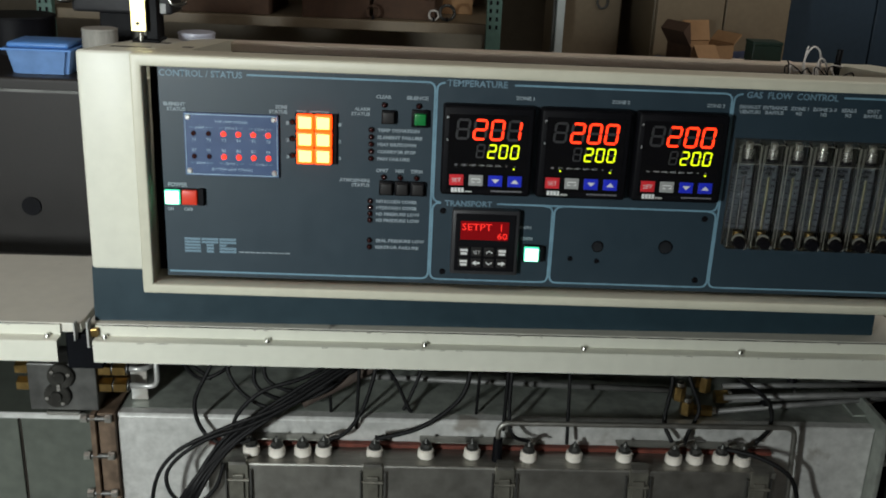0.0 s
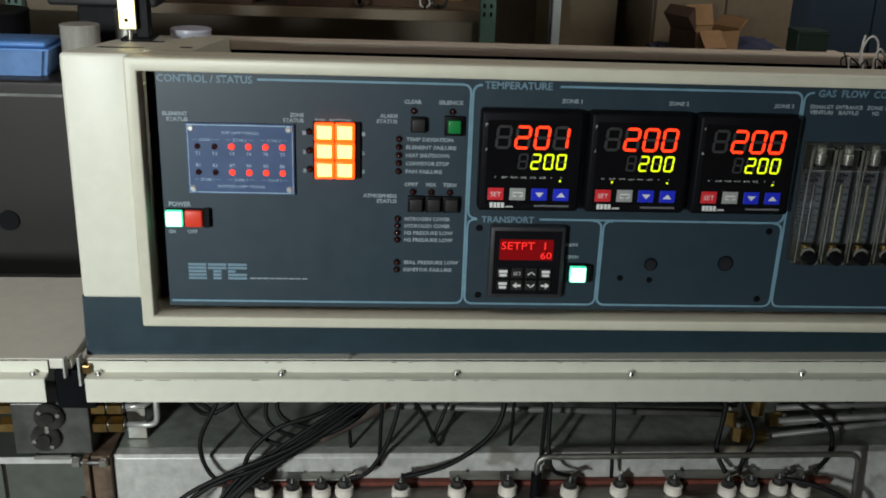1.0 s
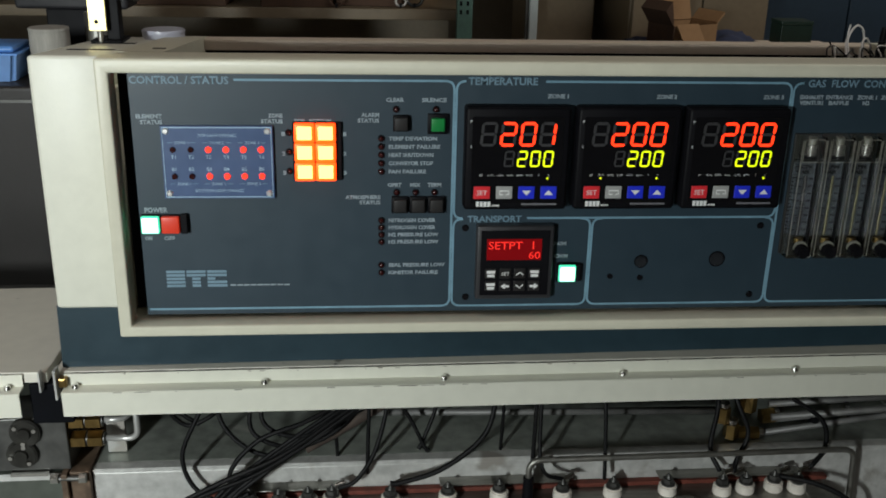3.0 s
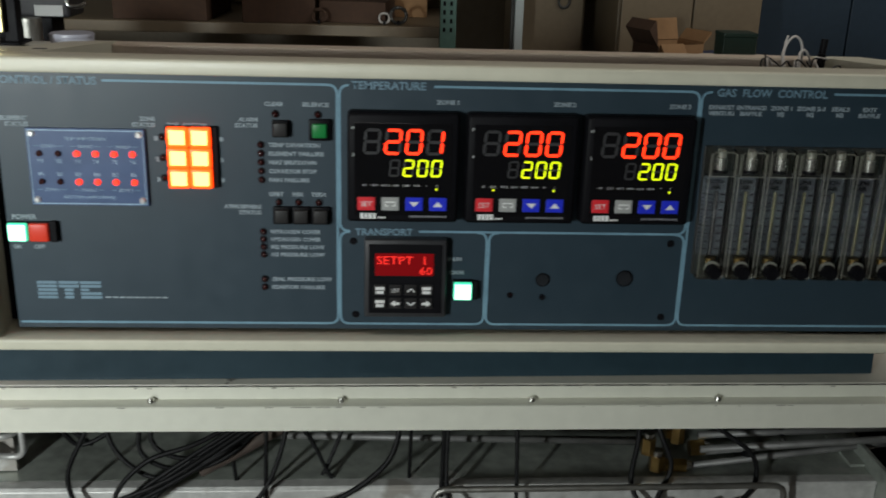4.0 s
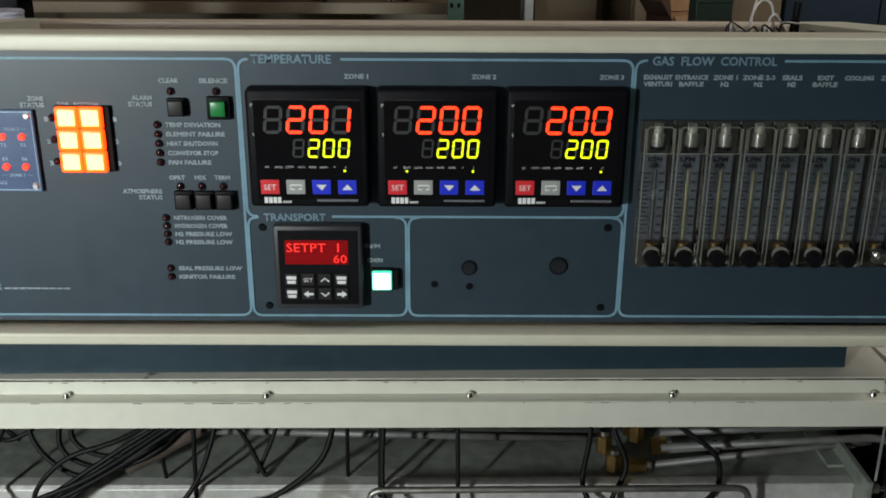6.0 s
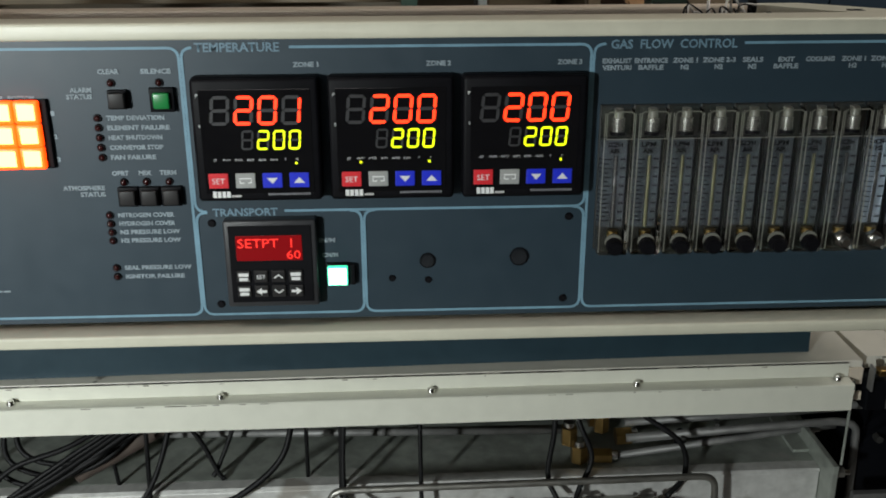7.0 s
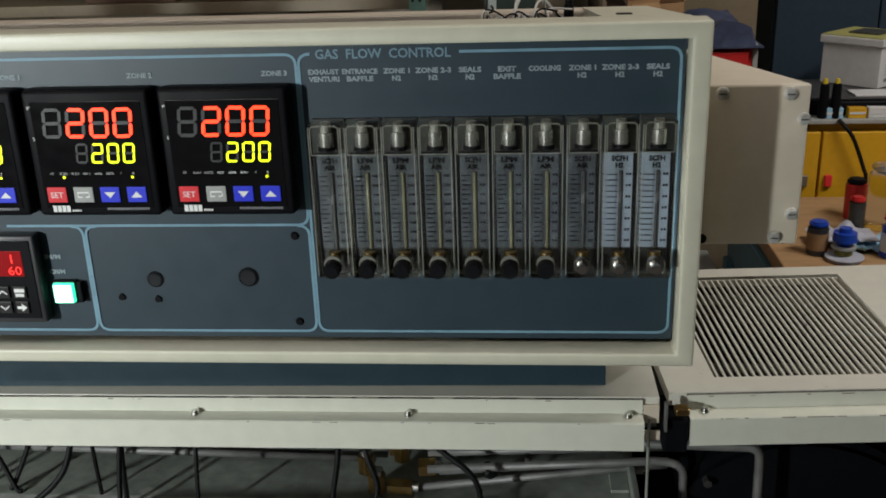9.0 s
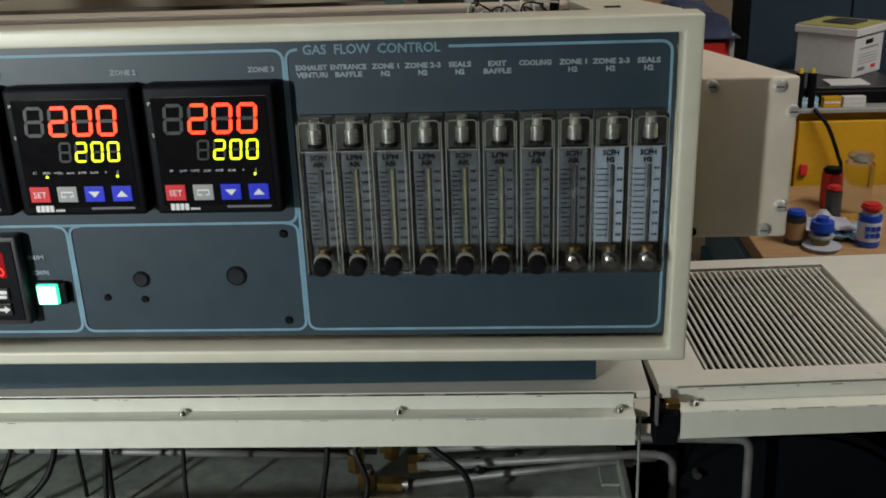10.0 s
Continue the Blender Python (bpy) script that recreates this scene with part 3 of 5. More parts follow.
def digit(parent, ch, x, z, w, h, y, lit):
    """A slanted seven-segment figure; x, z its lower left."""
    t = w * 0.17
    slant = 0.09
    g = t * 0.12
    m = h / 2
    def bar(a, b, horiz):
        (x0, z0), (x1, z1) = a, b
        k = t / 2
        if horiz:
            p = [(x0 + g, z0), (x0 + g + k, z0 + k), (x1 - g - k, z0 + k), (x1 - g, z0), (x1 - g - k, z0 - k), (x0 + g + k, z0 - k)]
        else:
            p = [(x0, z0 + g), (x0 + k, z0 + g + k), (x0 + k, z1 - g - k), (x0, z1 - g), (x0 - k, z1 - g - k), (x0 - k, z0 + g + k)]
        return [(x + px + slant * pz, z + pz) for px, pz in p]
    L, R, B, T = t / 2, w - t / 2, t / 2, h - t / 2
    spans = {"a": ((L, T), (R, T), 1), "g": ((L, m), (R, m), 1), "d": ((L, B), (R, B), 1), "f": ((L, m), (L, T), 0), "b": ((R, m), (R, T), 0), "e": ((L, B), (L, m), 0), "c": ((R, B), (R, m), 0)}
    on, off = bmesh.new(), bmesh.new()
    for s, (a, b, hz) in spans.items():
        extrude_xz(bar(a, b, hz), y - 0.0004, y, on if s in SEGS[ch] else off)
    if SEGS[ch]:
        part("lit_figure", on, lit, parent)
    else:
        on.free()
    part("unlit_figure", off, SEGOFF, parent)


def arrow(parent, x, z, s, y, up):
    k = 1 if up else -1
    part("arrow", extrude_xz([(x - s, z - k * s * 0.5), (x + s, z - k * s * 0.5), (x, z + k * s * 0.6)][:: k], y - 0.0003, y), WHITE, parent)


def temperature_controller(x, shown, dots):
    """x: middle of the face; local origin on the panel at the middle of the face."""
    t = thing("temperature_controller", (x, 0, 1.2585), "black square temperature controller reading %s in red over 200 in yellow-green" % shown, "temperature controller", "temperature controllers")
    body = part("case", box(-0.0488, 0.0488, -0.0145, 0, -0.0488, 0.0488, 0.003, 3), BLACK, t, smooth=40)
    bz = part("bezel", box(-0.0485, 0.0485, -0.0185, -0.0140, -0.0485, 0.0485, 0.003, 3), BLACK, t, smooth=40)
    face = part("face", box(-0.0425, 0.0425, -0.0190, -0.0184, -0.0425, 0.0405, 0.0003), BLACKGLOSS, t, "glossy black display window")
    y = -0.0191
    for k, ch in enumerate((" " * 4 + shown)[-4:]):
        digit(face, ch, -0.0355 + 0.0182 * k, 0.0128, 0.0148, 0.0228, y, SEGRED)
    for k, ch in enumerate(" 200"):
        digit(face, ch, -0.0128 + 0.0122 * k, -0.0068, 0.0092, 0.0155, y, SEGGRN)
    lettering("PV", -0.0445, 0.0345, -0.0189, 0.0026, WHITE, t, "LEFT")
    lettering("SV", -0.0440, 0.0110, -0.0189, 0.0026, WHITE, t, "LEFT")
    for k, s in enumerate(("AT", "OUT1", "OUT2", "ALM1", "ALM2", "ALM3", "F", "C")):
        lettering(s, -0.0335 + 0.0091 * k, -0.0156, y - 0.0002, 0.0017, WHITE, face, "CENTER")
    for k, m in dots:
        part("status_dot", cyl((-0.0335 + 0.0091 * k, y, -0.0178), (-0.0335 + 0.0091 * k, y - 0.0004, -0.0178), 0.0010, 10), m, face)
    for k, m in enumerate((KEYRED, KEYGREY, KEYBLUE, KEYBLUE)):
        cx = -0.0320 + 0.0210 * k
        key = part("key", box(cx - 0.0077, cx + 0.0077, -0.0200, -0.0188, -0.0376, -0.0254, 0.0006), m, t)
        if k == 0:
            lettering("SET", cx, -0.0338, -0.0202, 0.0046, WHITE, key, "CENTER")
        elif k == 1:
            part("loop_mark", outline([(cx - 0.001, -0.0332), (cx - 0.0042, -0.0332), (cx - 0.0045, -0.0296), (cx + 0.0045, -0.0296), (cx + 0.0045, -0.0330), (cx + 0.0018, -0.0332)], 0.0012, -0.0200, 0.0003), WHITE, key)
        else:
            arrow(key, cx, -0.0315, 0.0043, -0.0201, k == 3)
    bm = bmesh.new()
    for k in range(4):
        box(-0.0372 + 0.0036 * k, -0.0372 + 0.0036 * k + 0.0029, y - 0.0003, y, -0.0468 + 0.0015, -0.0410 + 0.0008, bm=bm)
    part("maker_mark", bm, WHITE, bz)
    bm = bmesh.new()
    for k in range(5):
        box(-0.0222 + 0.0015 * k, -0.0222 + 0.0015 * k + 0.0011, y - 0.0003, y, -0.0450, -0.0434, bm=bm)
    part("model_mark", bm, WHITE, bz)
    bm = bmesh.new()
    for k in range(16):
        box(0.0060 + 0.0021 * k, 0.0060 + 0.0021 * k + 0.0015, y - 0.0003, y, -0.0438, -0.0420, bm=bm)
    part("maker_line", bm, GREYINK, bz)
    return t


temperature_controller(-0.1305, "201", ((6.9, SEGGRN),))
temperature_controller(-0.0265, "200", ((1, SEGGRN), (6.9, SEGGRN)))
temperature_controller(0.0775, "200", ((6.9, SEGGRN),))

# ---- belt speed controller ----
tc = thing("belt_speed_controller", (-0.1268, 0, 1.1533), "square black speed controller with a red lit text display", "speed controller")
part("case", box(-0.0375, 0.0375, -0.0115, 0, -0.0378, 0.0378, 0.002, 3), GREYPL, tc, smooth=40)
fc = part("face", box(-0.0335, 0.0335, -0.0122, -0.0110, -0.0335, 0.0335, 0.0005), BLACK, tc)
sc = part("screen", box(-0.0278, 0.0255, -0.0127, -0.0120, 0.0035, 0.0250, 0.0002), SCREENRED, tc, "red backlit screen")
lettering("SETPT  1", -0.0262, 0.0148, -0.0130, 0.0078, DOTRED, sc, "LEFT", "screen_text", 0.0440)
lettering("60", 0.0242, 0.0050, -0.0130, 0.0072, DOTRED, sc, "RIGHT", "screen_text", 0.0112)
for r in range(2):
    for k in range(4):
        cx, cz = -0.0232 + 0.0142 * k, -0.0102 - 0.0130 * r
        key = part("key", box(cx - 0.0056, cx + 0.0056, -0.0140, -0.0118, cz - 0.0052, cz + 0.0052, 0.0008), DKBTN, tc)
        if (r, k) == (0, 1):
            lettering("SET", cx, cz - 0.0018, -0.0142, 0.0036, WHITE, key, "CENTER", "key_mark")
        elif k == 2:
            s = 1 if r == 0 else -1
            part("key_mark", outline([(cx - 0.0036, cz - 0.0014 * s), (cx, cz + 0.0016 * s), (cx + 0.0036, cz - 0.0014 * s)], 0.0012, -0.0140, 0.0003), WHITE, key)
        elif (r, k) in ((1, 1), (1, 3)):
            s = -1 if k == 1 else 1
            bm = extrude_xz([(cx + s * 0.0044, cz), (cx, cz + 0.0032), (cx, cz - 0.0032)][:: -s], -0.0143, -0.0140)
            box(cx - s * 0.0001 - 0.0040 * (s > 0), cx - s * 0.0001 + 0.0040 * (s < 0), -0.0143, -0.0140, cz - 0.0011, cz + 0.0011, bm=bm)
            part("key_mark", bm, WHITE, key)
        else:
            bm = bmesh.new()
            box(cx - 0.0042, cx + 0.0042, -0.0143, -0.0140, cz + 0.0004, cz + 0.0034, bm=bm)
            box(cx - 0.0036, cx + 0.0036, -0.0143, -0.0140, cz - 0.0034, cz - 0.0006, bm=bm)
            part("key_mark", bm, WHITE, key)

# panel screws, plugs and bare holes
PLUGBLK = mat("satin_black_plug", (0.016, 0.018, 0.021), 0.30, vary=0.2, scale=60)
for x, z in ((-0.1745, 1.1855), (-0.1725, 1.1135), (0.1190, 1.1862), (0.1170, 1.1125)):
    s = thing("panel_screw", (x, 0, z), "small black panel screw", "screw", "panel screws")
    part("head", cyl((0, 0.0, 0), (0, -0.0018, 0), 0.0036, 16, 0.0026), BLACK, s, smooth=40)
for x, z, r in ((0.0015, 1.1495, 0.0062), (0.0785, 1.1515, 0.0074)):
    s = thing("hole_plug", (x, 0, z), "round dark grey plug in the panel", "plug", "panel plugs")
    part("plug_disc", cyl((0, 0.0, 0), (0, -0.0020, 0), r, 28, r * 0.86, 0.0004), PLUGBLK, s, smooth=40)
    part("shoulder", cyl((0, 0.0, 0), (0, -0.0007, 0), r * 1.10, 28), BLACK, s, smooth=40)
for x, z in ((-0.0285, 1.1340), (0.0018, 1.1322)):
    s = thing("indicator_lamp", (x, 0, z), "small black unlit indicator lamp", "indicator lamp", "panel indicator lamps")
    part("collar", cyl((0, 0.0, 0), (0, -0.0016, 0), 0.0030, 16, 0.0026), BLACK, s, smooth=40)


# ---- flow meters ----
FITTING = mat("dull_fitting", (0.52, 0.51, 0.48), 0.24, metal=0.85, vary=0.2, scale=60)
# Opaque pale tone that stands in for light caught by the clear acrylic.
GLASSRIM = mat("acrylic_edge_glint", (0.17, 0.17, 0.145), 0.3, vary=0.2, scale=40)
def flow_meter(x, plate, tube, knob, unit, gas, group="flow meters"):
    dark = knob == "black"
    t = thing("flow_meter", (x, 0, 1.2190), "clear acrylic flow meter, %s scale, %s knob" % ("grey" if plate == SCALE else "white", "black" if dark else "bare metal"), "flow meter", group)
    w, h = 0.0125, 0.0610
    # back plate with scale, clear block with a bored channel in front
    part("back_plate", box(-w, w, -0.0035, 0, -h, h, 0.0006), SMOKE, t)
    sp = part("scale_plate", box(-0.0098, 0.0098, -0.0046, -0.0036, -0.0400, 0.0335, 0.0002), plate, t)
    body = part("clear_block", box(-w, w, -0.0205, -0.0052, -h, h, 0.0022, 2), ACRYL, t, "clear acrylic block")
    body.visible_shadow = False
    part("tube", cyl((0.0012, -0.0052, -0.0400), (0.0012, -0.0052, 0.0205), 0.0014, 12), tube, sp, smooth=40)
    rows = 15 if plate == SCALE else 13
    for k in range(rows):
        z = -0.0350 + 0.0520 / (rows - 1) * k
        long_ = k % 2 == 0
        bm = box(-0.0086, -0.0022 - 0.0022 * (k % 2), -0.0050, -0.0046, z, z + 0.0009) if plate == SCALE else box(-0.0085, -0.0014, -0.0050, -0.0046, z, z + 0.0007)
        if long_:
            box(0.0050, 0.0064, -0.0050, -0.0046, z - 0.0003, z + 0.0015, bm=bm)
            box(0.0071, 0.0087, -0.0050, -0.0046, z - 0.0003, z + 0.0015, bm=bm)
        part("scale_mark", bm, TICK, sp)
    lettering(unit, 0, 0.0278, -0.0050, 0.0038, TICK, sp, "CENTER", "scale_word", 0.0120, 0.00025)
    lettering(gas, 0, 0.0226, -0.0050, 0.0036, TICK, sp, "CENTER", "scale_word", 0.0030 * len(gas), 0.00025)
    for sx in (-1, 1):
        part("edge_line", box(sx * 0.0108 - 0.0006, sx * 0.0108 + 0.0006, -0.0050, -0.0036, -0.058, 0.0345), BLACK, t)
    # Bright block edges are painted as pale strips, the head's outline as inner_rim.
    for sx in (-1, 1):
        part("acrylic_edge_glint", box(sx * 0.0119 - 0.0004, sx * 0.0119 + 0.0004, -0.0209, -0.0205, -0.058, 0.058), GLASSRIM, t)
    part("cross_line", box(-0.0112, 0.0112, -0.0050, -0.0036, 0.0350, 0.0358), BLACK, t)
    part("inner_rim", outline([(-0.0105, 0.0375), (0.0105, 0.0375), (0.0105, 0.0575), (0.0085, 0.0592), (-0.0085, 0.0592), (-0.0105, 0.0575)], 0.0009, -0.0200, 0.0010, True), GLASSRIM, t)
    # upper fitting and stop inside the block
    part("top_fitting", cyl((0, -0.0125, 0.0425), (0, -0.0125, 0.0530), 0.0054, 18, 0.0054), FITTING, t, "bright fitting", smooth=40)
    part("top_seal", cyl((0, -0.0125, 0.0394), (0, -0.0125, 0.0423), 0.0064, 18), BLACK, t, smooth=40)
    part("top_cap", cyl((0, -0.0125, 0.0532), (0, -0.0125, 0.0590), 0.0040, 16, 0.0036), GLASSRIM, t, smooth=40)
    part("bottom_seal", cyl((0.0005, -0.0115, -0.0460), (0.0005, -0.0115, -0.0410), 0.0048, 16), BRASS, t, smooth=40)
    if dark:
        k = part("knob", cyl((0, -0.0200, -0.0505), (0, -0.0320, -0.0510), 0.0068, 24, 0.0062, 0.0012), BLACK, t, "black knob", smooth=35)
        part("stem", cyl((0, -0.0206, -0.0485), (0, -0.0228, -0.0485), 0.0070, 20), GLASSRIM, k, smooth=40)
    else:
        k = part("valve_stem", cyl((0, -0.0200, -0.0485), (0, -0.0250, -0.0485), 0.0070, 6), CHROME, t, "bare metal valve stem")
        part("stem_tip", cyl((0, -0.0250, -0.0485), (0.0, -0.0330, -0.0490), 0.0042, 14, 0.0036), CHROME, k, smooth=40)
    return t


for k in range(10):
    flow_meter(0.1525 + 0.02705 * k, SCALEW if k > 7 else SCALE, TUBED if k in (0, 7, 8, 9) else TUBEY, "black" if k < 7 else "metal",
               "SCFH" if k in (0, 4, 7, 8, 9) else "LPM", "H2" if k > 7 else "AIR")


# ---- furnace deck ----
DECK_TILT = 0.006


def settle(before, dy, dz):
    """Sets the newly built things down with the furnace, which is a touch out of level beside the console."""
    turn = Matrix.Rotation(-math.atan(DECK_TILT), 4, "Y")
    m = Matrix.Translation((0, dy, dz)) @ Matrix.Translation((0, 0, 1.0)) @ turn @ Matrix.Translation((0, 0, -1.0))
    for ob in list(scene.collection.objects):
        if ob.parent is None and ob.name not in before:
            ob.matrix_basis = m @ ob.matrix_basis


def standing():
    return {ob.name for ob in scene.collection.objects}


SEAM = mat("dirty_seam", (0.085, 0.078, 0.066), 0.7, vary=0.6, scale=40, fine=120, wear=((0.35, 0.33, 0.28), 50, 0.56))


def deck(x0, x1, label, screws, rail, hole=None, dy=0.0, back=0.347):
    t = thing("furnace_deck", ((x0 + x1) / 2, 0.18, 0.985), label, "furnace deck", "furnace decks")
    f = 0.031 + dy
    if hole:
        hx0, hx1, hy0, hy1 = hole
        bm = box(x0, hx0, f, back, 1.018, 1.030)
        box(hx1, x1, f, back, 1.018, 1.030, bm=bm)
        box(hx0, hx1, f, hy0, 1.018, 1.030, bm=bm)
        box(hx0, hx1, hy1, back, 1.018, 1.030, bm=bm)
        bmesh.ops.remove_doubles(bm, verts=bm.verts[:], dist=0.00001)
    else:
        bm = box(x0, x1, f, back, 1.018, 1.030, 0.001)
    cpart("top_sheet", bm, DECK, t)
    # stepped front rail: upright strip, shelf and skirt
    prof = [(0.0284, 1.0288), (0.0280, 1.0288), (0.0275, 1.0160), (0.0130, 1.0150), (0.0120, 1.0140), (0.0120, 0.9880), (0.0135, 0.9880), (0.0140, 1.0130), (0.0284, 1.0140)]
    cpart("front_rail", extrude_yz([(y + dy, z) for y, z in prof], *rail), CREAM2, t, "stepped ivory front rail")
    cpart("seam", box(rail[0], rail[1], 0.0287 + dy, 0.0309 + dy, 1.0270, 1.0292), SEAM, t, "dark worn seam")
    cpart("rear_skirt", box(x0 + 0.01, x1 - 0.01, back - 0.004, back - 0.001, 0.95, 1.0175), DARKST, t)
    for sx in screws:
        cpart("screw", cyl((sx, 0.0225 + dy, 1.0155), (sx, 0.0225 + dy, 1.0200), 0.0042, 16, 0.0030, 0.0008), CHROME, t, "bright pan-head screw", smooth=40)
    # chipped paint along the rail's edges
    rnd = random.Random(int(abs(x0) * 1000))
    for k in range(44):
        cx, ln = rnd.uniform(rail[0] + 0.01, rail[1] - 0.05), rnd.uniform(0.001, 0.009) if rnd.random() < 0.85 else rnd.uniform(0.010, 0.026)
        if rnd.random() < 0.6:
            cpart("paint_chip", box(cx, cx + ln, 0.0118 + dy, 0.0126 + dy, 1.0139, 1.0139 + rnd.uniform(0.0003, 0.0007)), CHIP, t)
        else:
            cpart("paint_chip", box(cx, cx + ln * 0.6, 0.0276 + dy, 0.0283 + dy, 1.0272, 1.0272 + rnd.uniform(0.0005, 0.0014)), CHIP, t)
    return t


CHIP = mat("bare_chipped_edge", (0.20, 0.175, 0.145), 0.6, vary=0.2, scale=60)
built = standing()
deck(-0.592, 0.415, "ivory painted furnace deck with screwed front rail", [-0.570, -0.377, -0.188, 0.005, 0.197, 0.388], (-0.582, 0.4005))
deck(-1.30, -0.600, "ivory painted furnace deck at the entrance side", [-0.6380], (-1.30, -0.6240), back=0.262)
settle(built, 0.015, -0.0115)
built = standing()
gr = deck(0.4245, 0.95, "ivory painted furnace deck with a louvred grille", [0.4545], (0.4400, 0.95), hole=(0.470, 0.662, 0.086, 0.323), dy=0.028)
# Pan is near-black so the shade between the bars is painted in.
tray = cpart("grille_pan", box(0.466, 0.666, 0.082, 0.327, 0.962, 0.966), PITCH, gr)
for k in range(28):
    x = 0.4730 + 0.00665 * k
    blade = extrude_yz([(0.0865, 1.0250), (0.0865, 1.0290), (0.3165, 1.0290), (0.3165, 1.0250)], x, x + 0.0019)
    for v in blade.verts:
        v.co.x += 0.0008 * (1.0290 - v.co.z) / 0.0040
    cpart("grille_bar", blade, DECK, gr)
cpart("grille_rail", box(0.4715, 0.6600, 0.3155, 0.3172, 1.0245, 1.0288), DECK, gr)

settle(built, 0.0, -0.0135)
hinge = Matrix.Translation((0.445, 0.06, 0))
gr.matrix_basis = hinge @ Matrix.Rotation(radians(3.2), 4, "Z") @ hinge.inverted() @ gr.matrix_basis


# ---- furnace chamber under the deck ----
built = standing()
ch = thing("furnace_chamber", (0, 0.2, 0.2), "dull galvanised furnace chamber with a steel terminal cover", "furnace chamber")
cpart("top_sheet", box(-0.572, 0.397, 0.076, 0.415, 0.8955, 0.8995, 0.001), DULL, ch)
cpart("front_edge", extrude_yz([(0.0755, 0.8995), (0.062, 0.8995), (0.060, 0.8975), (0.060, 0.896), (0.0755, 0.896)], -0.572, 0.397), GALV, ch, "bright folded front edge")
cpart("front_sheet", box(-0.572, 0.397, 0.0605, 0.064, 0.2, 0.8955, 0.001), GALV, ch)
cpart("rear_sheet", box(-0.572, 0.397, 0.416, 0.42, 0.2, 1.0, 0.001), DARKST, ch)
cpart("terminal_cover", box(-0.450, 0.258, 0.010, 0.0600, 0.3, 0.862, 0.002), STEEL, ch, "brushed steel terminal cover")
cpart("gasket", box(-0.456, 0.264, 0.0505, 0.0600, 0.8625, 0.8680, 0.001), REDGASKET, ch, "red gasket strip")
INS = (-0.400, -0.368, -0.336, -0.310, -0.246, -0.182, -0.124, -0.053, 0.005, 0.069, 0.131, 0.159, 0.193, 0.219)
ins = thing("terminal_insulator", (INS[0], 0.034, 0.862), "white ceramic terminal insulator with a steel bolt", "insulator", "terminal insulators")
part("ceramic", cyl((0, 0, 0.0), (0, 0, 0.0120), 0.0108, 22, 0.0102, 0.0014), CERAMIC, ins, smooth=40)
part("washer", cyl((0, 0, 0.0122), (0, 0, 0.0140), 0.0080, 16), DARKST, ins, smooth=40)
part("nut", cyl((0, 0, 0.0142), (0, 0, 0.0195), 0.0064, 6), DARKST, ins)
part("bolt", cyl((0, 0, 0.0197), (0, 0, 0.0255), 0.0034, 12, 0.0014), DARKST, ins, smooth=40)
for k, x in enumerate(INS[1:]):
    copy_thing(ins, pose(x, 0.034 + 0.002 * (k % 3 - 1), 0.862, 0, 0, 37 * k))
for a, b in ((0, 1), (1, 3), (5, 6), (6, 7), (9, 10), (11, 13)):
    s = thing("terminal_strap", ((INS[a] + INS[b]) / 2, 0.045, 0.8775), "thin bare steel strap joining two terminals", "strap", "terminal straps")
    cpart("strap", box(INS[a] - 0.008, INS[b] + 0.010, 0.0430, 0.0598, 0.8755, 0.8770, 0.0005), STEEL, s)
    for x in (INS[a], INS[b]):
        cpart("tab", box(x + 0.004, x + 0.007, 0.034, 0.0428, 0.8757, 0.8768), STEEL, s)
LATCHM = mat("olive_grey_latch", (0.155, 0.15, 0.125), 0.45, metal=0.5, vary=0.3, scale=40, bump=0.2, bscale=300)
LATCH = (-0.412, -0.247, -0.084, 0.083, 0.235)
for x in LATCH:
    l = thing("cover_latch", (x, 0.01, 0.83), "worn steel draw latch on the terminal cover", "latch", "cover latches")
    cpart("plate", box(x - 0.012, x + 0.012, 0.0060, 0.0098, 0.705, 0.866, 0.0008), LATCHM, l)
    cpart("hook", extrude_yz([(0.0020, 0.8640), (0.0020, 0.8680), (0.0200, 0.8680), (0.0200, 0.8655), (0.0055, 0.8655), (0.0055, 0.8640)], x - 0.010, x + 0.010), STEEL, l)
    cpart("lever", box(x - 0.007, x + 0.007, 0.0022, 0.0058, 0.800, 0.850, 0.001), LATCHM, l)
    cpart("pin", cyl((x - 0.013, 0.0035, 0.842), (x + 0.013, 0.0035, 0.842), 0.0022, 10), LATCHM, l, smooth=40)
    for d in (-0.016, 0.0145):
        cpart("guide", box(x + d, x + d + 0.0016, 0.0040, 0.0098, 0.70, 0.855), DARKST, l)
lch = thing("furnace_chamber", (-0.9, 0.2, 0.2), "dull galvanised furnace end chamber", "furnace chamber")
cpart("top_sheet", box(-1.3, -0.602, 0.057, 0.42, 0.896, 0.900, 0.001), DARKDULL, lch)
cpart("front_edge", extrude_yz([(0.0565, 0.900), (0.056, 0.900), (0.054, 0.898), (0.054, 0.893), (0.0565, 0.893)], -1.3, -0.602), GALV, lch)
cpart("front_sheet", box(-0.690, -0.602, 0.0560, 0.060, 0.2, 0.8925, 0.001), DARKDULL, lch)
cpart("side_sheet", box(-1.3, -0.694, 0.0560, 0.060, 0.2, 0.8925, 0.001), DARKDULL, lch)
RUST = mat("rusty_flange", (0.16, 0.11, 0.075), 0.6, metal=0.4, vary=0.4, scale=30, bump=0.3, bscale=200)
fl = thing("joint_flange", (-0.587, 0.06, 0.5), "rust-stained joint flange with bolts between the chambers", "flange")
cpart("left_plate", box(-0.6012, -0.5945, 0.045, 0.41, 0.2, 0.904, 0.001), RUST, fl)
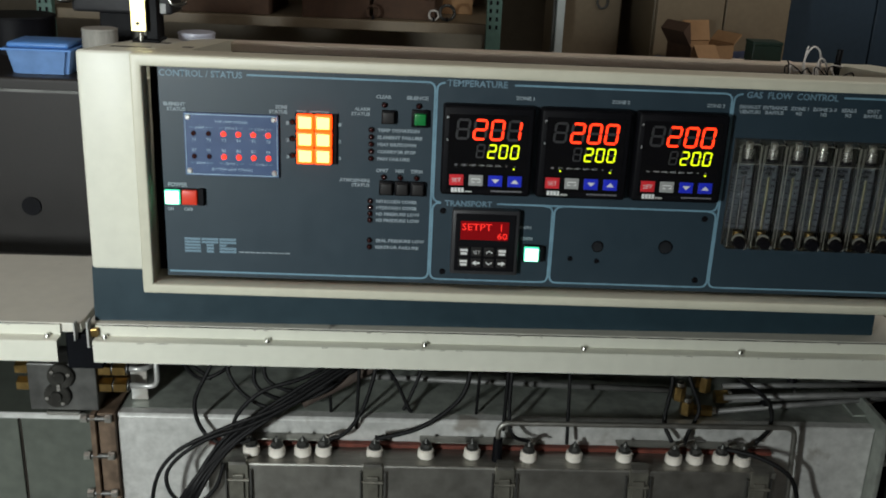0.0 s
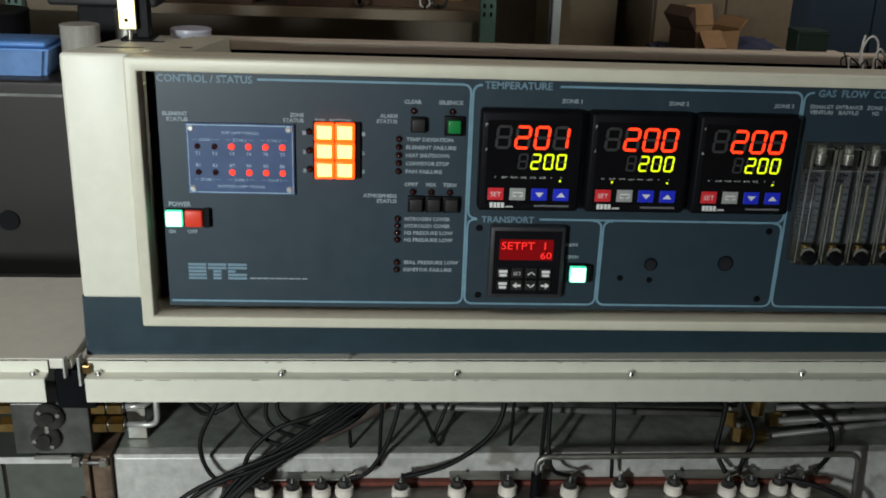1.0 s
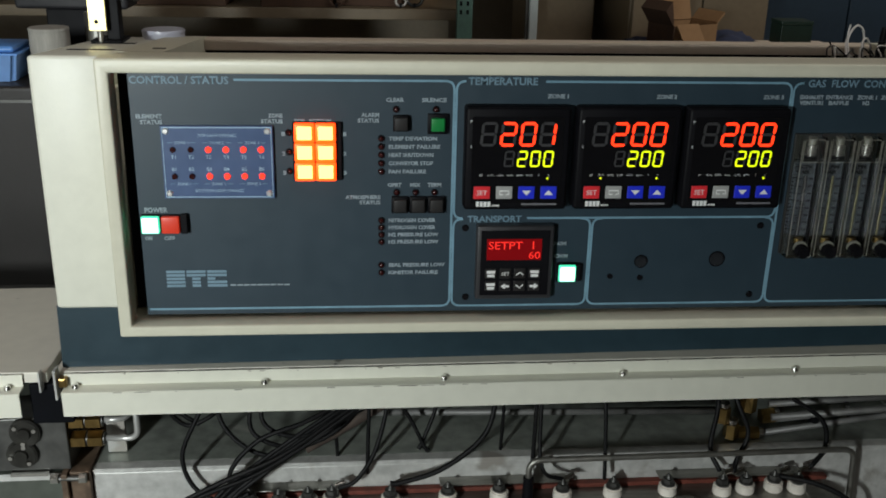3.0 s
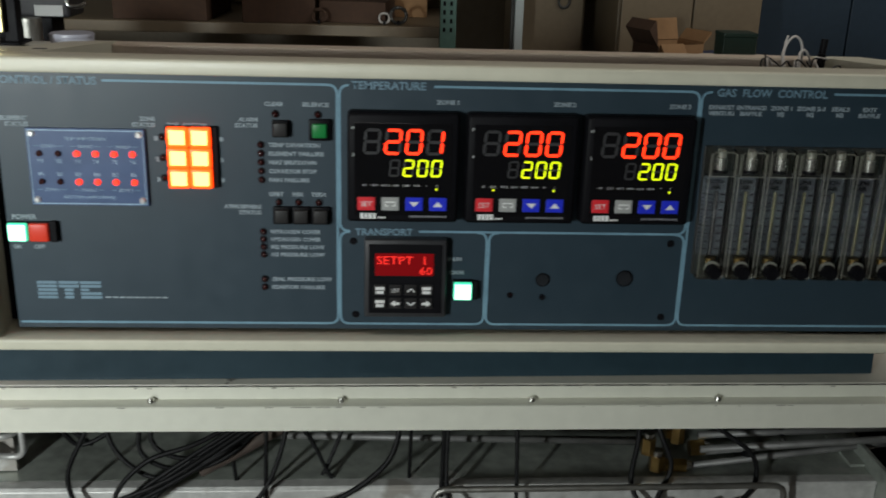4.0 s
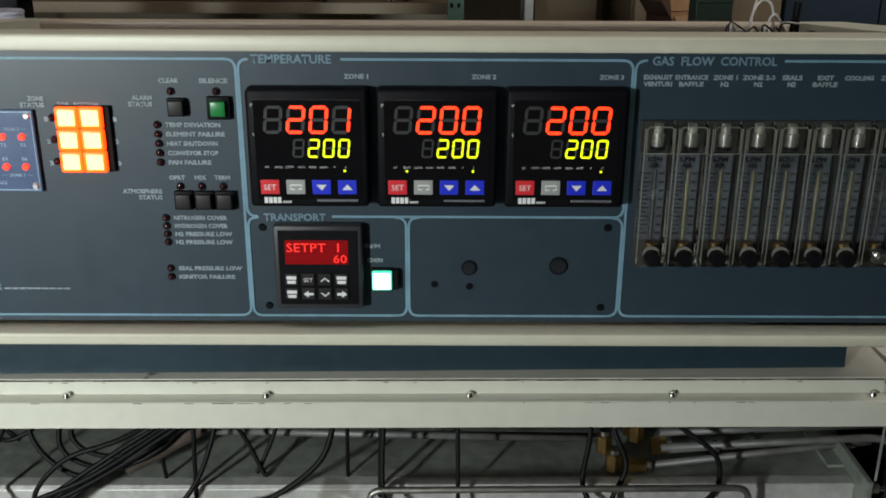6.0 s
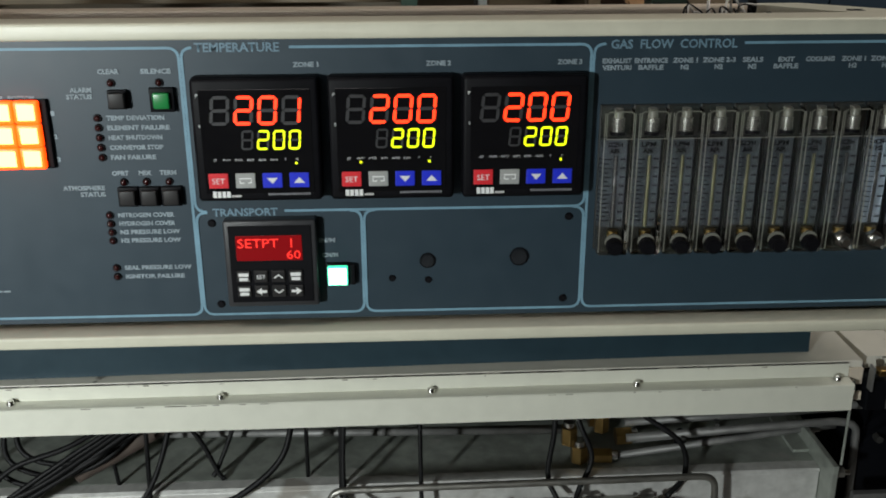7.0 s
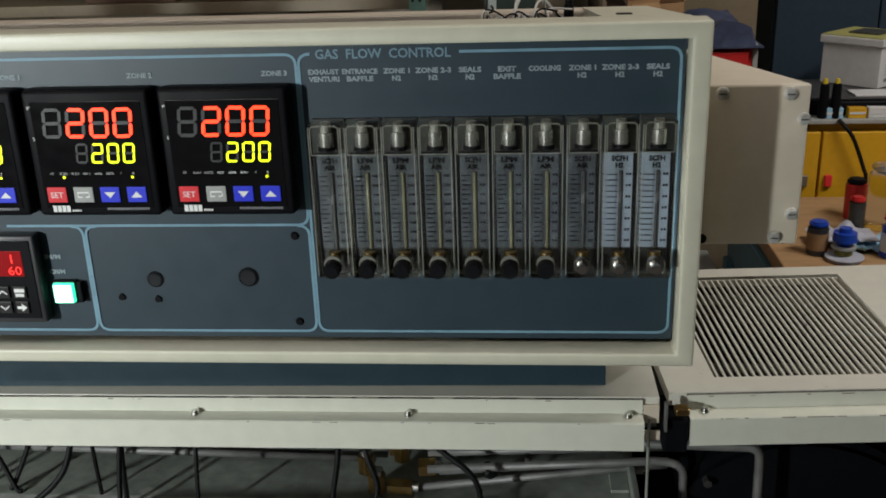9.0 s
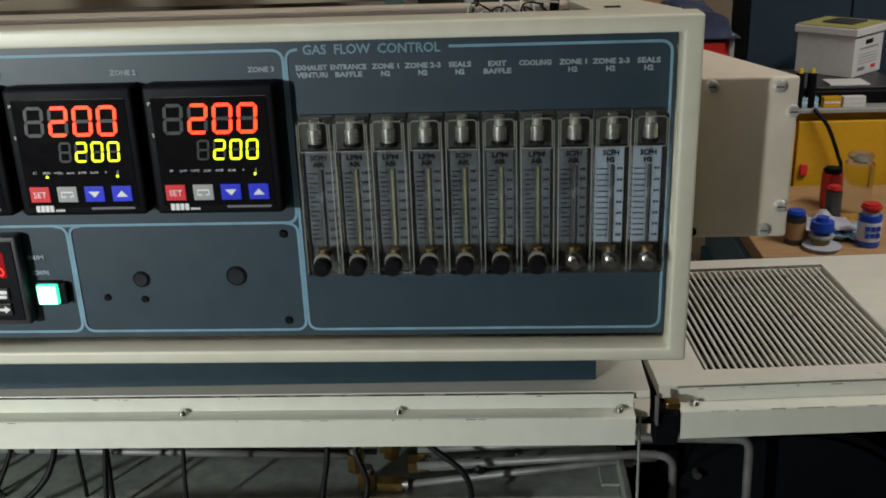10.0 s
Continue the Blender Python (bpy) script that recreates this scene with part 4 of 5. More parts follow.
cpart("right_plate", box(-0.5940, -0.5725, 0.052, 0.41, 0.2, 0.903, 0.001), RUST, fl)
for z in (0.898, 0.845, 0.79):
    b = cpart("bolt", cyl((-0.606, 0.048, z), (-0.576, 0.048, z), 0.0032, 10), DARKST, fl, smooth=40)
    cpart("nut", cyl((-0.612, 0.048, z), (-0.604, 0.048, z), 0.0058, 6), STEEL, fl)
    cpart("nut", cyl((-0.582, 0.048, z), (-0.575, 0.048, z), 0.0058, 6), STEEL, fl)
ef = thing("end_flange", (0.40, 0.15, 0.5), "pale steel end flange bolted to the chamber", "flange")
cpart("plate", box(0.3975, 0.4035, 0.035, 0.41, 0.2, 0.918, 0.001), DULL, ef)
cpart("lip", box(0.3800, 0.3972, 0.090, 0.41, 0.9000, 0.9035, 0.0006), DULL, ef)
for y, z in ((0.045, 0.905), (0.045, 0.86), (0.12, 0.908)):
    cpart("bolt", cyl((0.4036, y, z), (0.4130, y, z), 0.0055, 6), STEEL, ef)
    cpart("stud", cyl((0.4132, y, z), (0.4190, y, z), 0.0030, 10), CHROME, ef, smooth=40)
settle(built, 0.002, -0.0105)
stand = thing("furnace_stand", (0, 0.2, 0), "dark steel furnace stand on the floor", "stand")
for x in (-1.2, -0.64, 0.36, 0.9):
    for y in (0.09, 0.39):
        cpart("leg", box(x - 0.02, x + 0.02, y - 0.02, y + 0.02, 0, 0.2 if x < 0.5 else 1.017, 0.002), DARKST, stand)
cpart("lower_rail", box(-1.2, 0.9, 0.08, 0.10, 0.17, 0.199), DARKST, stand)
cpart("rear_rail", box(-1.2, 0.9, 0.38, 0.40, 0.17, 0.199), DARKST, stand)
cpart("deck_bearer", box(-1.3, 0.93, 0.30, 0.33, 0.965, 0.997), DARKST, stand)
cpart("deck_bearer", box(-1.3, 0.93, 0.14, 0.16, 0.972, 0.997), DARKST, stand)

# ---- gas pipework ----
built = standing()
OILED = mat("oiled_dark_steel", (0.035, 0.034, 0.030), 0.35, metal=0.5, vary=0.3, scale=60)
vb = thing("valve_block", (-0.633, 0.08, 0.901), "dark steel valve block with two round flanges and brass fittings", "valve block")
cpart("block", box(-0.676, -0.592, 0.056, 0.110, 0.9045, 0.968, 0.0012), DARKST, vb)
cpart("bracket", extrude_yz([(0.050, 0.9005), (0.050, 0.9035), (0.115, 0.9040), (0.115, 0.9005)], -0.655, -0.615), CHROME, vb)
for x, z, turn in ((-0.6340, 0.9535, 20), (-0.6400, 0.9270, 70)):
    k = cpart("round_flange", cyl((x, 0.0555, z), (x, 0.0495, z), 0.0168, 28, 0.0160, 0.0012), OILED, vb, "dark round flange", smooth=30)
    cpart("boss", cyl((x, 0.0494, z), (x, 0.0465, z), 0.0075, 18, 0.0065), OILED, k, smooth=40)
    for a in (turn, turn + 120, turn + 240):
        sx, sz = x + 0.0115 * math.cos(radians(a)), z + 0.0115 * math.sin(radians(a))
        cpart("screw", cyl((sx, 0.0494, sz), (sx, 0.0470, sz), 0.0030, 10, 0.0024), CHROME, k, smooth=40)
for z in (0.957, 0.934):
    for x, m in ((-0.5915, BRASS), (-0.5735, BRASS)):
        cpart("fitting", cyl((x, 0.070, z), (x + 0.0155, 0.070, z), 0.0100, 6), m, vb)
        cpart("collar", cyl((x + 0.0158, 0.070, z), (x + 0.0176, 0.070, z), 0.0072, 14), DARKST, vb, smooth=40)
    cpart("fitting", cyl((-0.6765, 0.070, z), (-0.693, 0.070, z), 0.0095, 6), BRASS, vb)
ALU = mat("pale_tube", (0.55, 0.55, 0.53), 0.35, metal=0.6, vary=0.12, scale=30)


def tube(name, pts, r, material, label, category, bend=0.012, group=""):
    return tagged(part(name, sweep(bent(pts, bend), r, 10), material, smooth=40), label, category, group)


tube("gas_tube", [(-0.5555, 0.070, 0.957), (-0.535, 0.070, 0.9565), (-0.520, 0.12, 0.9555)], 0.0034, ALU, "short pale metal gas tube from the valve block", "tube")
tube("gas_tube", [(-0.5555, 0.070, 0.934), (-0.5205, 0.068, 0.934), (-0.5205, 0.068, 1.012)], 0.0034, ALU, "pale metal gas tube bent upward from the valve block", "tube")
tagged(part("tube_bracket", box(-0.562, -0.541, 0.095, 0.101, 0.9005, 0.948, 0.0008), GALV), "small bare metal tube bracket on the chamber", "bracket")
tube("guard_rod", [(-0.093, 0.028, 0.863), (-0.093, 0.030, 0.914), (0.279, 0.030, 0.916), (0.290, 0.026, 0.66)], 0.0034, STEEL, "bent bare steel guard rod over the terminals", "rod", 0.014)
tagged(part("rod_sleeve", cyl((-0.093, 0.028, 0.8625), (-0.093, 0.0292, 0.893), 0.0066, 14, 0.0058), BLACK, smooth=40), "black rubber sleeve on the rod foot", "sleeve")
for pts, r in (([(-0.290, 0.118, 0.930), (0.150, 0.118, 0.9185)], 0.0040), ([(-0.22, 0.135, 0.918), (0.160, 0.135, 0.912)], 0.0032),
               ([(0.205, 0.089, 0.9250), (0.427, 0.102, 0.9290), (0.4480, 0.098, 0.9265), (0.4490, 0.088, 0.74)], 0.0042), ([(0.188, 0.090, 0.9030), (0.404, 0.118, 0.9115), (0.436, 0.121, 0.9120)], 0.0038),
               ([(0.215, 0.100, 0.9155), (0.436, 0.115, 0.9215)], 0.0032), ([(0.205, 0.101, 0.9360), (0.440, 0.111, 0.9385)], 0.0038),
               ([(0.230, 0.130, 0.942), (0.404, 0.075, 0.964), (0.5080, 0.062, 0.969), (0.5115, 0.060, 0.70)], 0.0042), ([(0.20, 0.135, 0.948), (0.45, 0.135, 0.950)], 0.0036)):
    tube("gas_pipe", pts, r, PIPE, "bare metal gas pipe under the furnace deck", "pipe", group="gas pipes")
for p, q, r in (((0.146, 0.090, 0.921), (0.146, 0.090, 0.940), 0.0085), ((0.156, 0.085, 0.903), (0.156, 0.085, 0.921), 0.0090), ((0.166, 0.090, 0.9055), (0.190, 0.088, 0.9055), 0.0082),
                ((0.180, 0.098, 0.930), (0.180, 0.098, 0.950), 0.0082), ((0.196, 0.100, 0.9205), (0.212, 0.100, 0.9215), 0.0098), ((0.168, 0.105, 0.938), (0.182, 0.105, 0.938), 0.0080)):
    f = thing("pipe_fitting", p, "brass compression fitting on the gas pipes", "pipe fitting", "pipe fittings")
    cpart("body", cyl(p, q, r, 6), BRASS, f)
    d = (Vector(q) - Vector(p)).normalized()
    cpart("ferrule", cyl(Vector(q) + d * 0.0002, Vector(q) + d * 0.006, r * 0.72, 12), CHROME, f, smooth=40)
for p, q in (((0.262, 0.094, 0.925), (0.266, 0.108, 0.905)), ((0.300, 0.106, 0.932), (0.300, 0.116, 0.952))):
    c = thing("pipe_clip", p, "small black clip holding two gas pipes", "clip", "pipe clips")
    cpart("band", cyl(p, q, 0.0062, 10), BLACK, c, smooth=40)
    cpart("bolt", cyl(Vector(p) + Vector((0, -0.007, 0)), Vector(p) + Vector((0, -0.0105, 0)), 0.0018, 8), DARKST, c)
tagged(part("hanger_rod", cyl((0.4060, 0.038, 0.9185), (0.4060, 0.038, 1.012), 0.0013, 8), DULL, smooth=40), "thin pale threaded rod beside the flange", "rod")
settle(built, 0.002, -0.0105)
blw = thing("blower_housing", (0.66, 0.2, 0.3), "black blower housing in the dark under the deck", "blower")
# Darkness under the deck is put into the near-black colour of these parts.
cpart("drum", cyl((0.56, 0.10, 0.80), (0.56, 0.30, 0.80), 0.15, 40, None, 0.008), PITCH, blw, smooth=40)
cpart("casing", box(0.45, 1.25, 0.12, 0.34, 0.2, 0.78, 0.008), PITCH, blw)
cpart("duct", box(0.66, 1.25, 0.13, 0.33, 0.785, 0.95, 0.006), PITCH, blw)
cpart("bolt", cyl((0.470, 0.099, 0.905), (0.470, 0.090, 0.905), 0.0042, 6), DARKST, blw)
tagged(part("lower_rail", box(0.43, 1.3, 0.05, 0.058, 0.855, 0.868, 0.001), PIPE), "thin dull rail beside the blower", "rail")

# joint pieces in the gap between the decks
jb = thing("joint_block", (0.412, 0.05, 0.95), "black joint block with a brass clip between the decks", "joint block")
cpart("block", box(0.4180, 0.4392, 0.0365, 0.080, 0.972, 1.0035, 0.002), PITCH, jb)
cpart("brass_clip", box(0.4270, 0.4395, 0.0355, 0.0465, 1.0085, 1.0150, 0.0015), BRASS, jb, "tarnished brass clip")
cpart("tab", box(0.4180, 0.4200, 0.0300, 0.0390, 0.9960, 1.0210, 0.0004), PIPE, jb)
cpart("angle", box(0.4010, 0.4160, 0.0420, 0.0445, 0.9810, 0.9900, 0.0004), TAN, jb)
cpart("angle", box(0.4010, 0.4145, 0.0420, 0.0445, 0.9980, 1.0150, 0.0004), TAN, jb)
built = standing()
jl = thing("joint_block", (-0.6, 0.05, 0.95), "black joint block with small clips between the decks", "joint block")
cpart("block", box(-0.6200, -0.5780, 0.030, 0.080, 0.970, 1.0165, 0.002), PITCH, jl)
cpart("tab", box(-0.5895, -0.5870, 0.016, 0.0300, 1.0050, 1.0380, 0.0004), GALV, jl)
cpart("tab", box(-0.6060, -0.6040, 0.020, 0.0300, 1.0120, 1.0340, 0.0004), GALV, jl)
cpart("brass_clip", box(-0.5862, -0.5780, 0.0200, 0.0300, 1.0170, 1.0270, 0.001), BRASS, jl)

settle(built, 0.015, -0.0115)

# ---- cables ----
built = standing()
random.seed(4)


def cable(pts, r=0.0026, label="black rubber cable looping below the deck"):
    return tagged(part("cable", sweep(smooth_path(pts, 7), r, 8), CABLE, smooth=60), label, "cable", "cables")


cable([(-0.43, 0.06, 1.012), (-0.452, 0.05, 0.968), (-0.470, 0.045, 0.925), (-0.460, 0.04, 0.888), (-0.43, 0.03, 0.874), (-0.408, 0.028, 0.885)])
cable([(-0.425, 0.075, 1.012), (-0.432, 0.065, 0.965), (-0.412, 0.055, 0.934), (-0.375, 0.05, 0.918), (-0.33, 0.06, 0.935), (-0.28, 0.09, 0.965)])
cable([(-0.386, 0.06, 1.012), (-0.397, 0.05, 0.958), (-0.377, 0.045, 0.937), (-0.34, 0.05, 0.929), (-0.30, 0.06, 0.945), (-0.26, 0.09, 0.98)])
cable([(-0.374, 0.06, 1.012), (-0.384, 0.05, 0.966), (-0.362, 0.045, 0.947), (-0.325, 0.05, 0.945), (-0.27, 0.07, 0.965)])
cable([(-0.285, 0.06, 0.985), (-0.335, 0.038, 0.966), (-0.385, 0.030, 0.950), (-0.417, 0.025, 0.915), (-0.412, 0.022, 0.885), (-0.398, 0.020, 0.890)])
cable([(-0.28, 0.06, 0.975), (-0.36, 0.025, 0.934), (-0.43, 0.012, 0.908), (-0.487, 0.004, 0.878), (-0.513, -0.002, 0.834), (-0.516, 0.0, 0.76), (-0.505, 0.0, 0.66)])
cable([(-0.30, 0.05, 0.955), (-0.385, 0.022, 0.915), (-0.455, 0.008, 0.892), (-0.495, 0.0, 0.858), (-0.492, -0.004, 0.825), (-0.466, -0.006, 0.812), (-0.440, -0.002, 0.832), (-0.428, 0.003, 0.866)])
cable([(-0.46, 0.10, 0.93), (-0.50, 0.12, 0.945), (-0.47, 0.09, 0.935), (-0.43, 0.10, 0.955), (-0.40, 0.12, 1.0)])
for k in range(9):
    dx, dy, dz = random.uniform(-0.008, 0.008), random.uniform(-0.006, 0.008), random.uniform(-0.008, 0.009)
    e = random.uniform(-0.03, 0.014)
    cable([(-0.235 + dx * 3, 0.10 + dy, 1.005), (-0.285 + dx, 0.065 + dy, 0.968 + dz), (-0.335 + dx, 0.046 + dy, 0.940 + dz), (-0.382 + dx, 0.032 + dy, 0.912 + dz), (-0.425 + dx, 0.016 + dy * 0.5, 0.882 + dz),
           (-0.458 + dx + e * 0.2, -0.006 + dy * 0.3, 0.842), (-0.474 + dx + e * 0.5, -0.006, 0.79), (-0.478 + dx + e * 0.5, -0.004, 0.68)], label="black rubber cable in a bundle below the deck")
WEB = mat("brown_cable_sleeve", (0.055, 0.04, 0.032), 0.8, vary=0.3, scale=60, bump=0.4, bscale=500)
tagged(part("cable_sleeve", sweep(smooth_path([(-0.19, 0.12, 0.985), (-0.25, 0.09, 0.960), (-0.30, 0.075, 0.936), (-0.34, 0.065, 0.918)], 6), 0.008, 10), WEB, smooth=60), "brown woven sleeve round the cables", "cable sleeve")
for x, y0, z0, x1, y1, r in ((-0.304, 0.075, 0.9, -0.309, 0.068, 0.0021), (-0.271, 0.06, 0.885, -0.266, 0.07, 0.0023), (-0.118, 0.078, 0.9, -0.115, 0.072, 0.0021), (-0.084, 0.058, 0.888, -0.080, 0.065, 0.0026),
                             (-0.0055, 0.034, 0.884, -0.006, 0.065, 0.0022)):
    cable([(x1, y1, 1.012), ((x + x1) / 2, (y0 + y1) / 2 - 0.002, 0.955), (x, y0, z0)], r, "straight black lead down to the terminals")
cable([(-0.245, 0.08, 1.012), (-0.248, 0.07, 0.965), (-0.262, 0.05, 0.92), (-0.283, 0.036, 0.892), (-0.303, 0.034, 0.884)])
cable([(-0.255, 0.085, 0.985), (-0.225, 0.085, 0.945), (-0.205, 0.078, 0.905), (-0.200, 0.078, 0.902)], 0.0024)
cable([(-0.185, 0.10, 1.012), (-0.19, 0.095, 0.955), (-0.205, 0.085, 0.915), (-0.212, 0.08, 0.902)], 0.0024)
cable([(-0.127, 0.07, 1.012), (-0.131, 0.055, 0.960), (-0.148, 0.045, 0.930), (-0.190, 0.036, 0.902), (-0.235, 0.034, 0.888), (-0.246, 0.034, 0.888)], 0.0030)
cable([(0.118, 0.08, 1.012), (0.126, 0.06, 0.965), (0.119, 0.05, 0.912), (0.128, 0.036, 0.888)], 0.0028)
cable([(0.138, 0.10, 1.012), (0.150, 0.065, 0.962), (0.162, 0.052, 0.928), (0.150, 0.045, 0.898), (0.144, 0.036, 0.887)], 0.0028)
cable([(0.175, 0.10, 1.012), (0.208, 0.075, 0.968), (0.250, 0.058, 0.938), (0.256, 0.052, 0.905), (0.236, 0.040, 0.887)], 0.0028)
cable([(-0.053, 0.034, 0.886), (-0.075, 0.03, 0.898), (-0.080, 0.04, 0.93), (-0.076, 0.06, 1.01)], 0.0024)
cable([(0.195, 0.030, 0.884), (0.235, 0.012, 0.882), (0.268, -0.002, 0.866), (0.284, -0.002, 0.83), (0.300, 0.0, 0.79), (0.305, 0.0, 0.68)], 0.0030)
for x in (-0.300, -0.236, -0.045, 0.139, 0.152, 0.205, 0.228):
    lug = thing("cable_lug", (x, 0.036, 0.884), "bright crimped cable lug on a terminal", "cable lug", "cable lugs")
    part("barrel", cyl((-0.006, 0, 0.002), (0.004, 0.002, 0.0045), 0.0030, 10), CHROME, lug, smooth=40)
    part("tongue", box(0.0042, 0.0085, -0.003, 0.003, 0.0015, 0.0030, 0.0003), CHROME, lug)

settle(built, 0.002, -0.0105)

# ---- things on and beside the console ----
bp = thing("brass_indicator_post", (-0.554, 0.23, 1.3250), "black post with a brass strip on the console top", "post")
cpart("post", box(-0.5520, -0.5380, 0.232, 0.250, 1.3250, 1.62, 0.001), BLACK, bp)
cpart("foot", box(-0.5680, -0.5340, 0.222, 0.262, 1.3250, 1.3285, 0.001), BLACK, bp)
st = cpart("brass_strip", box(-0.5685, -0.5495, 0.222, 0.226, 1.3385, 1.62, 0.0006), BRASSPL, bp, "brass strip with a small hole")
cpart("hole", cyl((-0.5600, 0.2219, 1.3485), (-0.5600, 0.2215, 1.3485), 0.0022, 14), BLACK, st)
cpart("pin", cyl((-0.5570, 0.2240, 1.3250), (-0.5570, 0.2240, 1.3384), 0.0034, 12), CHROME, bp, smooth=40)
cpart("clamp", box(-0.5495, -0.5381, 0.2265, 0.2318, 1.40, 1.42, 0.0005), BLACK, bp)

jx = thing("junction_box", (0.47, 0.13, 1.16), "beige metal cover box with six bright screws on the console side", "junction box")
cover = box(0.4300, 0.5215, 0.060, 0.214, 1.1560, 1.2885, 0.0025, 3)
for v in cover.verts:
    if v.co.x > 0.475:
        v.co.x -= 0.36 * (v.co.y - 0.060)
cpart("cover", cover, BOXPAINT, jx, smooth=40)
for x, z in ((0.4530, 1.2820), (0.5050, 1.2810), (0.5170, 1.2610), (0.5140, 1.1830), (0.5020, 1.1630)):
    s = cpart("screw", cyl((x, 0.0599, z), (x, 0.0560, z), 0.0056, 16, 0.0044, 0.0008), SCREWB, jx, "bright round-head screw", smooth=35)
    cpart("slot", box(x - 0.0030, x + 0.0030, 0.0555, 0.0559, z - 0.0005, z + 0.0005), DARKST, s)
cpart("empty_hole", cyl((0.4440, 0.0599, 1.1615), (0.4440, 0.0590, 1.1615), 0.0042, 14), BLACK, jx)

def loose(pts, m, r):
    tagged(part("loose_wire", sweep(smooth_path(pts, 7), r, 7), m, smooth=60), "loose %s wire end sticking out of the console tray" % ("white" if m == WIREWHITE else "black"), "wire", "loose wires")


loose([(0.284, 0.17, 1.2755), (0.289, 0.21, 1.318), (0.292, 0.225, 1.338), (0.302, 0.23, 1.352), (0.314, 0.235, 1.346), (0.320, 0.24, 1.322)], WIREWHITE, 0.0013)
loose([(0.296, 0.18, 1.2755), (0.290, 0.22, 1.322), (0.296, 0.235, 1.341), (0.300, 0.24, 1.352)], WIREWHITE, 0.0011)
loose([(0.306, 0.18, 1.2755), (0.308, 0.22, 1.326), (0.316, 0.23, 1.338), (0.325, 0.235, 1.330), (0.330, 0.24, 1.322), (0.336, 0.24, 1.321)], WIREWHITE, 0.0012)
loose([(0.262, 0.18, 1.2755), (0.264, 0.215, 1.322), (0.270, 0.22, 1.330), (0.268, 0.22, 1.335)], CABLE, 0.0010)
rw = random.Random(11)
for k in range(9):
    x0 = 0.262 + 0.0075 * k
    pts = [(x0, 0.17, 1.2755)]
    for j in range(4):
        pts.append((x0 + 0.010 * j + rw.uniform(-0.010, 0.010), 0.19 + 0.012 * j + rw.uniform(-0.008, 0.008), 1.318 + rw.uniform(-0.006, 0.014)))
    loose(pts, WIREWHITE if k % 3 == 0 else CABLE, 0.0009)
cn = thing("wire_connector", (0.340, 0.238, 1.2755), "small black wire connector on the console tray", "connector")
part("body", cyl((0, 0, 0), (0.001, 0, 0.058), 0.0052, 12, 0.0045, 0.001), BLACK, cn, smooth=40)
part("cap", cyl((0.001, 0, 0.0585), (0.002, 0, 0.074), 0.0038, 12), BLACK, cn, smooth=40)
tagged(part("rear_bracket", box(0.255, 0.345, 0.3345, 0.41, 1.297, 1.3090, 0.001), TAN), "small beige bracket shelf behind the console", "bracket")
gb = thing("green_box", (0.290, 0.378, 1.3095), "small dark green box on the console back", "box")
DKGREEN = mat("dark_green_paint", (0.004, 0.019, 0.013), 0.5, vary=0.15, scale=30)
part("case", box(-0.021, 0.021, -0.018, 0.018, 0, 0.026, 0.001), DKGREEN, gb)
part("lid", box(-0.0215, 0.0215, -0.0185, 0.0185, 0.0262, 0.031, 0.001), DKGREEN, gb)

# ---- room behind ----
hoodb = thing("dark_furnace_hood", (-1.1, 0.6, 0.9), "dark brown-black metal furnace hood behind the deck", "furnace hood")
cpart("shell", box(-1.9, -0.64, 0.460, 0.85, 0.88, 1.2310, 0.006, 3), HOODBLK, hoodb)
cpart("sight_hole", cyl((-0.808, 0.4595, 1.028), (-0.808, 0.456, 1.028), 0.015, 24), BLACK, hoodb, "round black sight hole", smooth=40)
cpart("seam", box(-1.9, -0.64, 0.4580, 0.4595, 1.209, 1.213), DARKST, hoodb)
for x in (-1.8, -0.72):
    cpart("leg", box(x - 0.03, x + 0.03, 0.5, 0.56, 0, 0.879), DARKST, hoodb)


def tub(x, y, z):
    t = thing("plastic_tub", (x, y, z), "translucent blue plastic tub with its lid on", "tub")
    bm = bmesh.new()
    w0, w1, h = 0.042, 0.049, 0.036
    rings = []
    for zz, w, d in ((0, w0, w0 * 0.8), (h, w1, w1 * 0.8), (h, w1 - 0.003, w1 * 0.8 - 0.003), (0.003, w0 - 0.003, w0 * 0.8 - 0.003)):
        rings.append([bm.verts.new((sx * w, sy * d, zz)) for sx, sy in ((-1, -1), (1, -1), (1, 1), (-1, 1))])
    for a, b in zip(rings, rings[1:]):
        for i in range(4):
            bm.faces.new((a[i], a[(i + 1) % 4], b[(i + 1) % 4], b[i]))
    bm.faces.new(rings[0][::-1])
    bm.faces.new(rings[3])
    bmesh.ops.recalc_face_normals(bm, faces=bm.faces[:])
    bmesh.ops.bevel(bm, geom=[e for e in bm.edges if abs(e.verts[0].co.z - e.verts[1].co.z) > 0.02], offset=0.006, segments=3, affect="EDGES")
    part("bowl", bm, mat("blue_translucent", (0.13, 0.25, 0.50), 0.35, vary=0.15, scale=20), t, smooth=40)
    part("rim", box(-0.0535, 0.0535, -0.0435, 0.0435, 0.0362, 0.0395, 0.001), TUBLID, t, "blue rim")
    part("lid", box(-0.047, 0.047, -0.037, 0.037, 0.0397, 0.048, 0.004, 3), TUBLID, t, "blue snap-on lid", smooth=40)


tub(-0.788, 0.525, 1.2315)


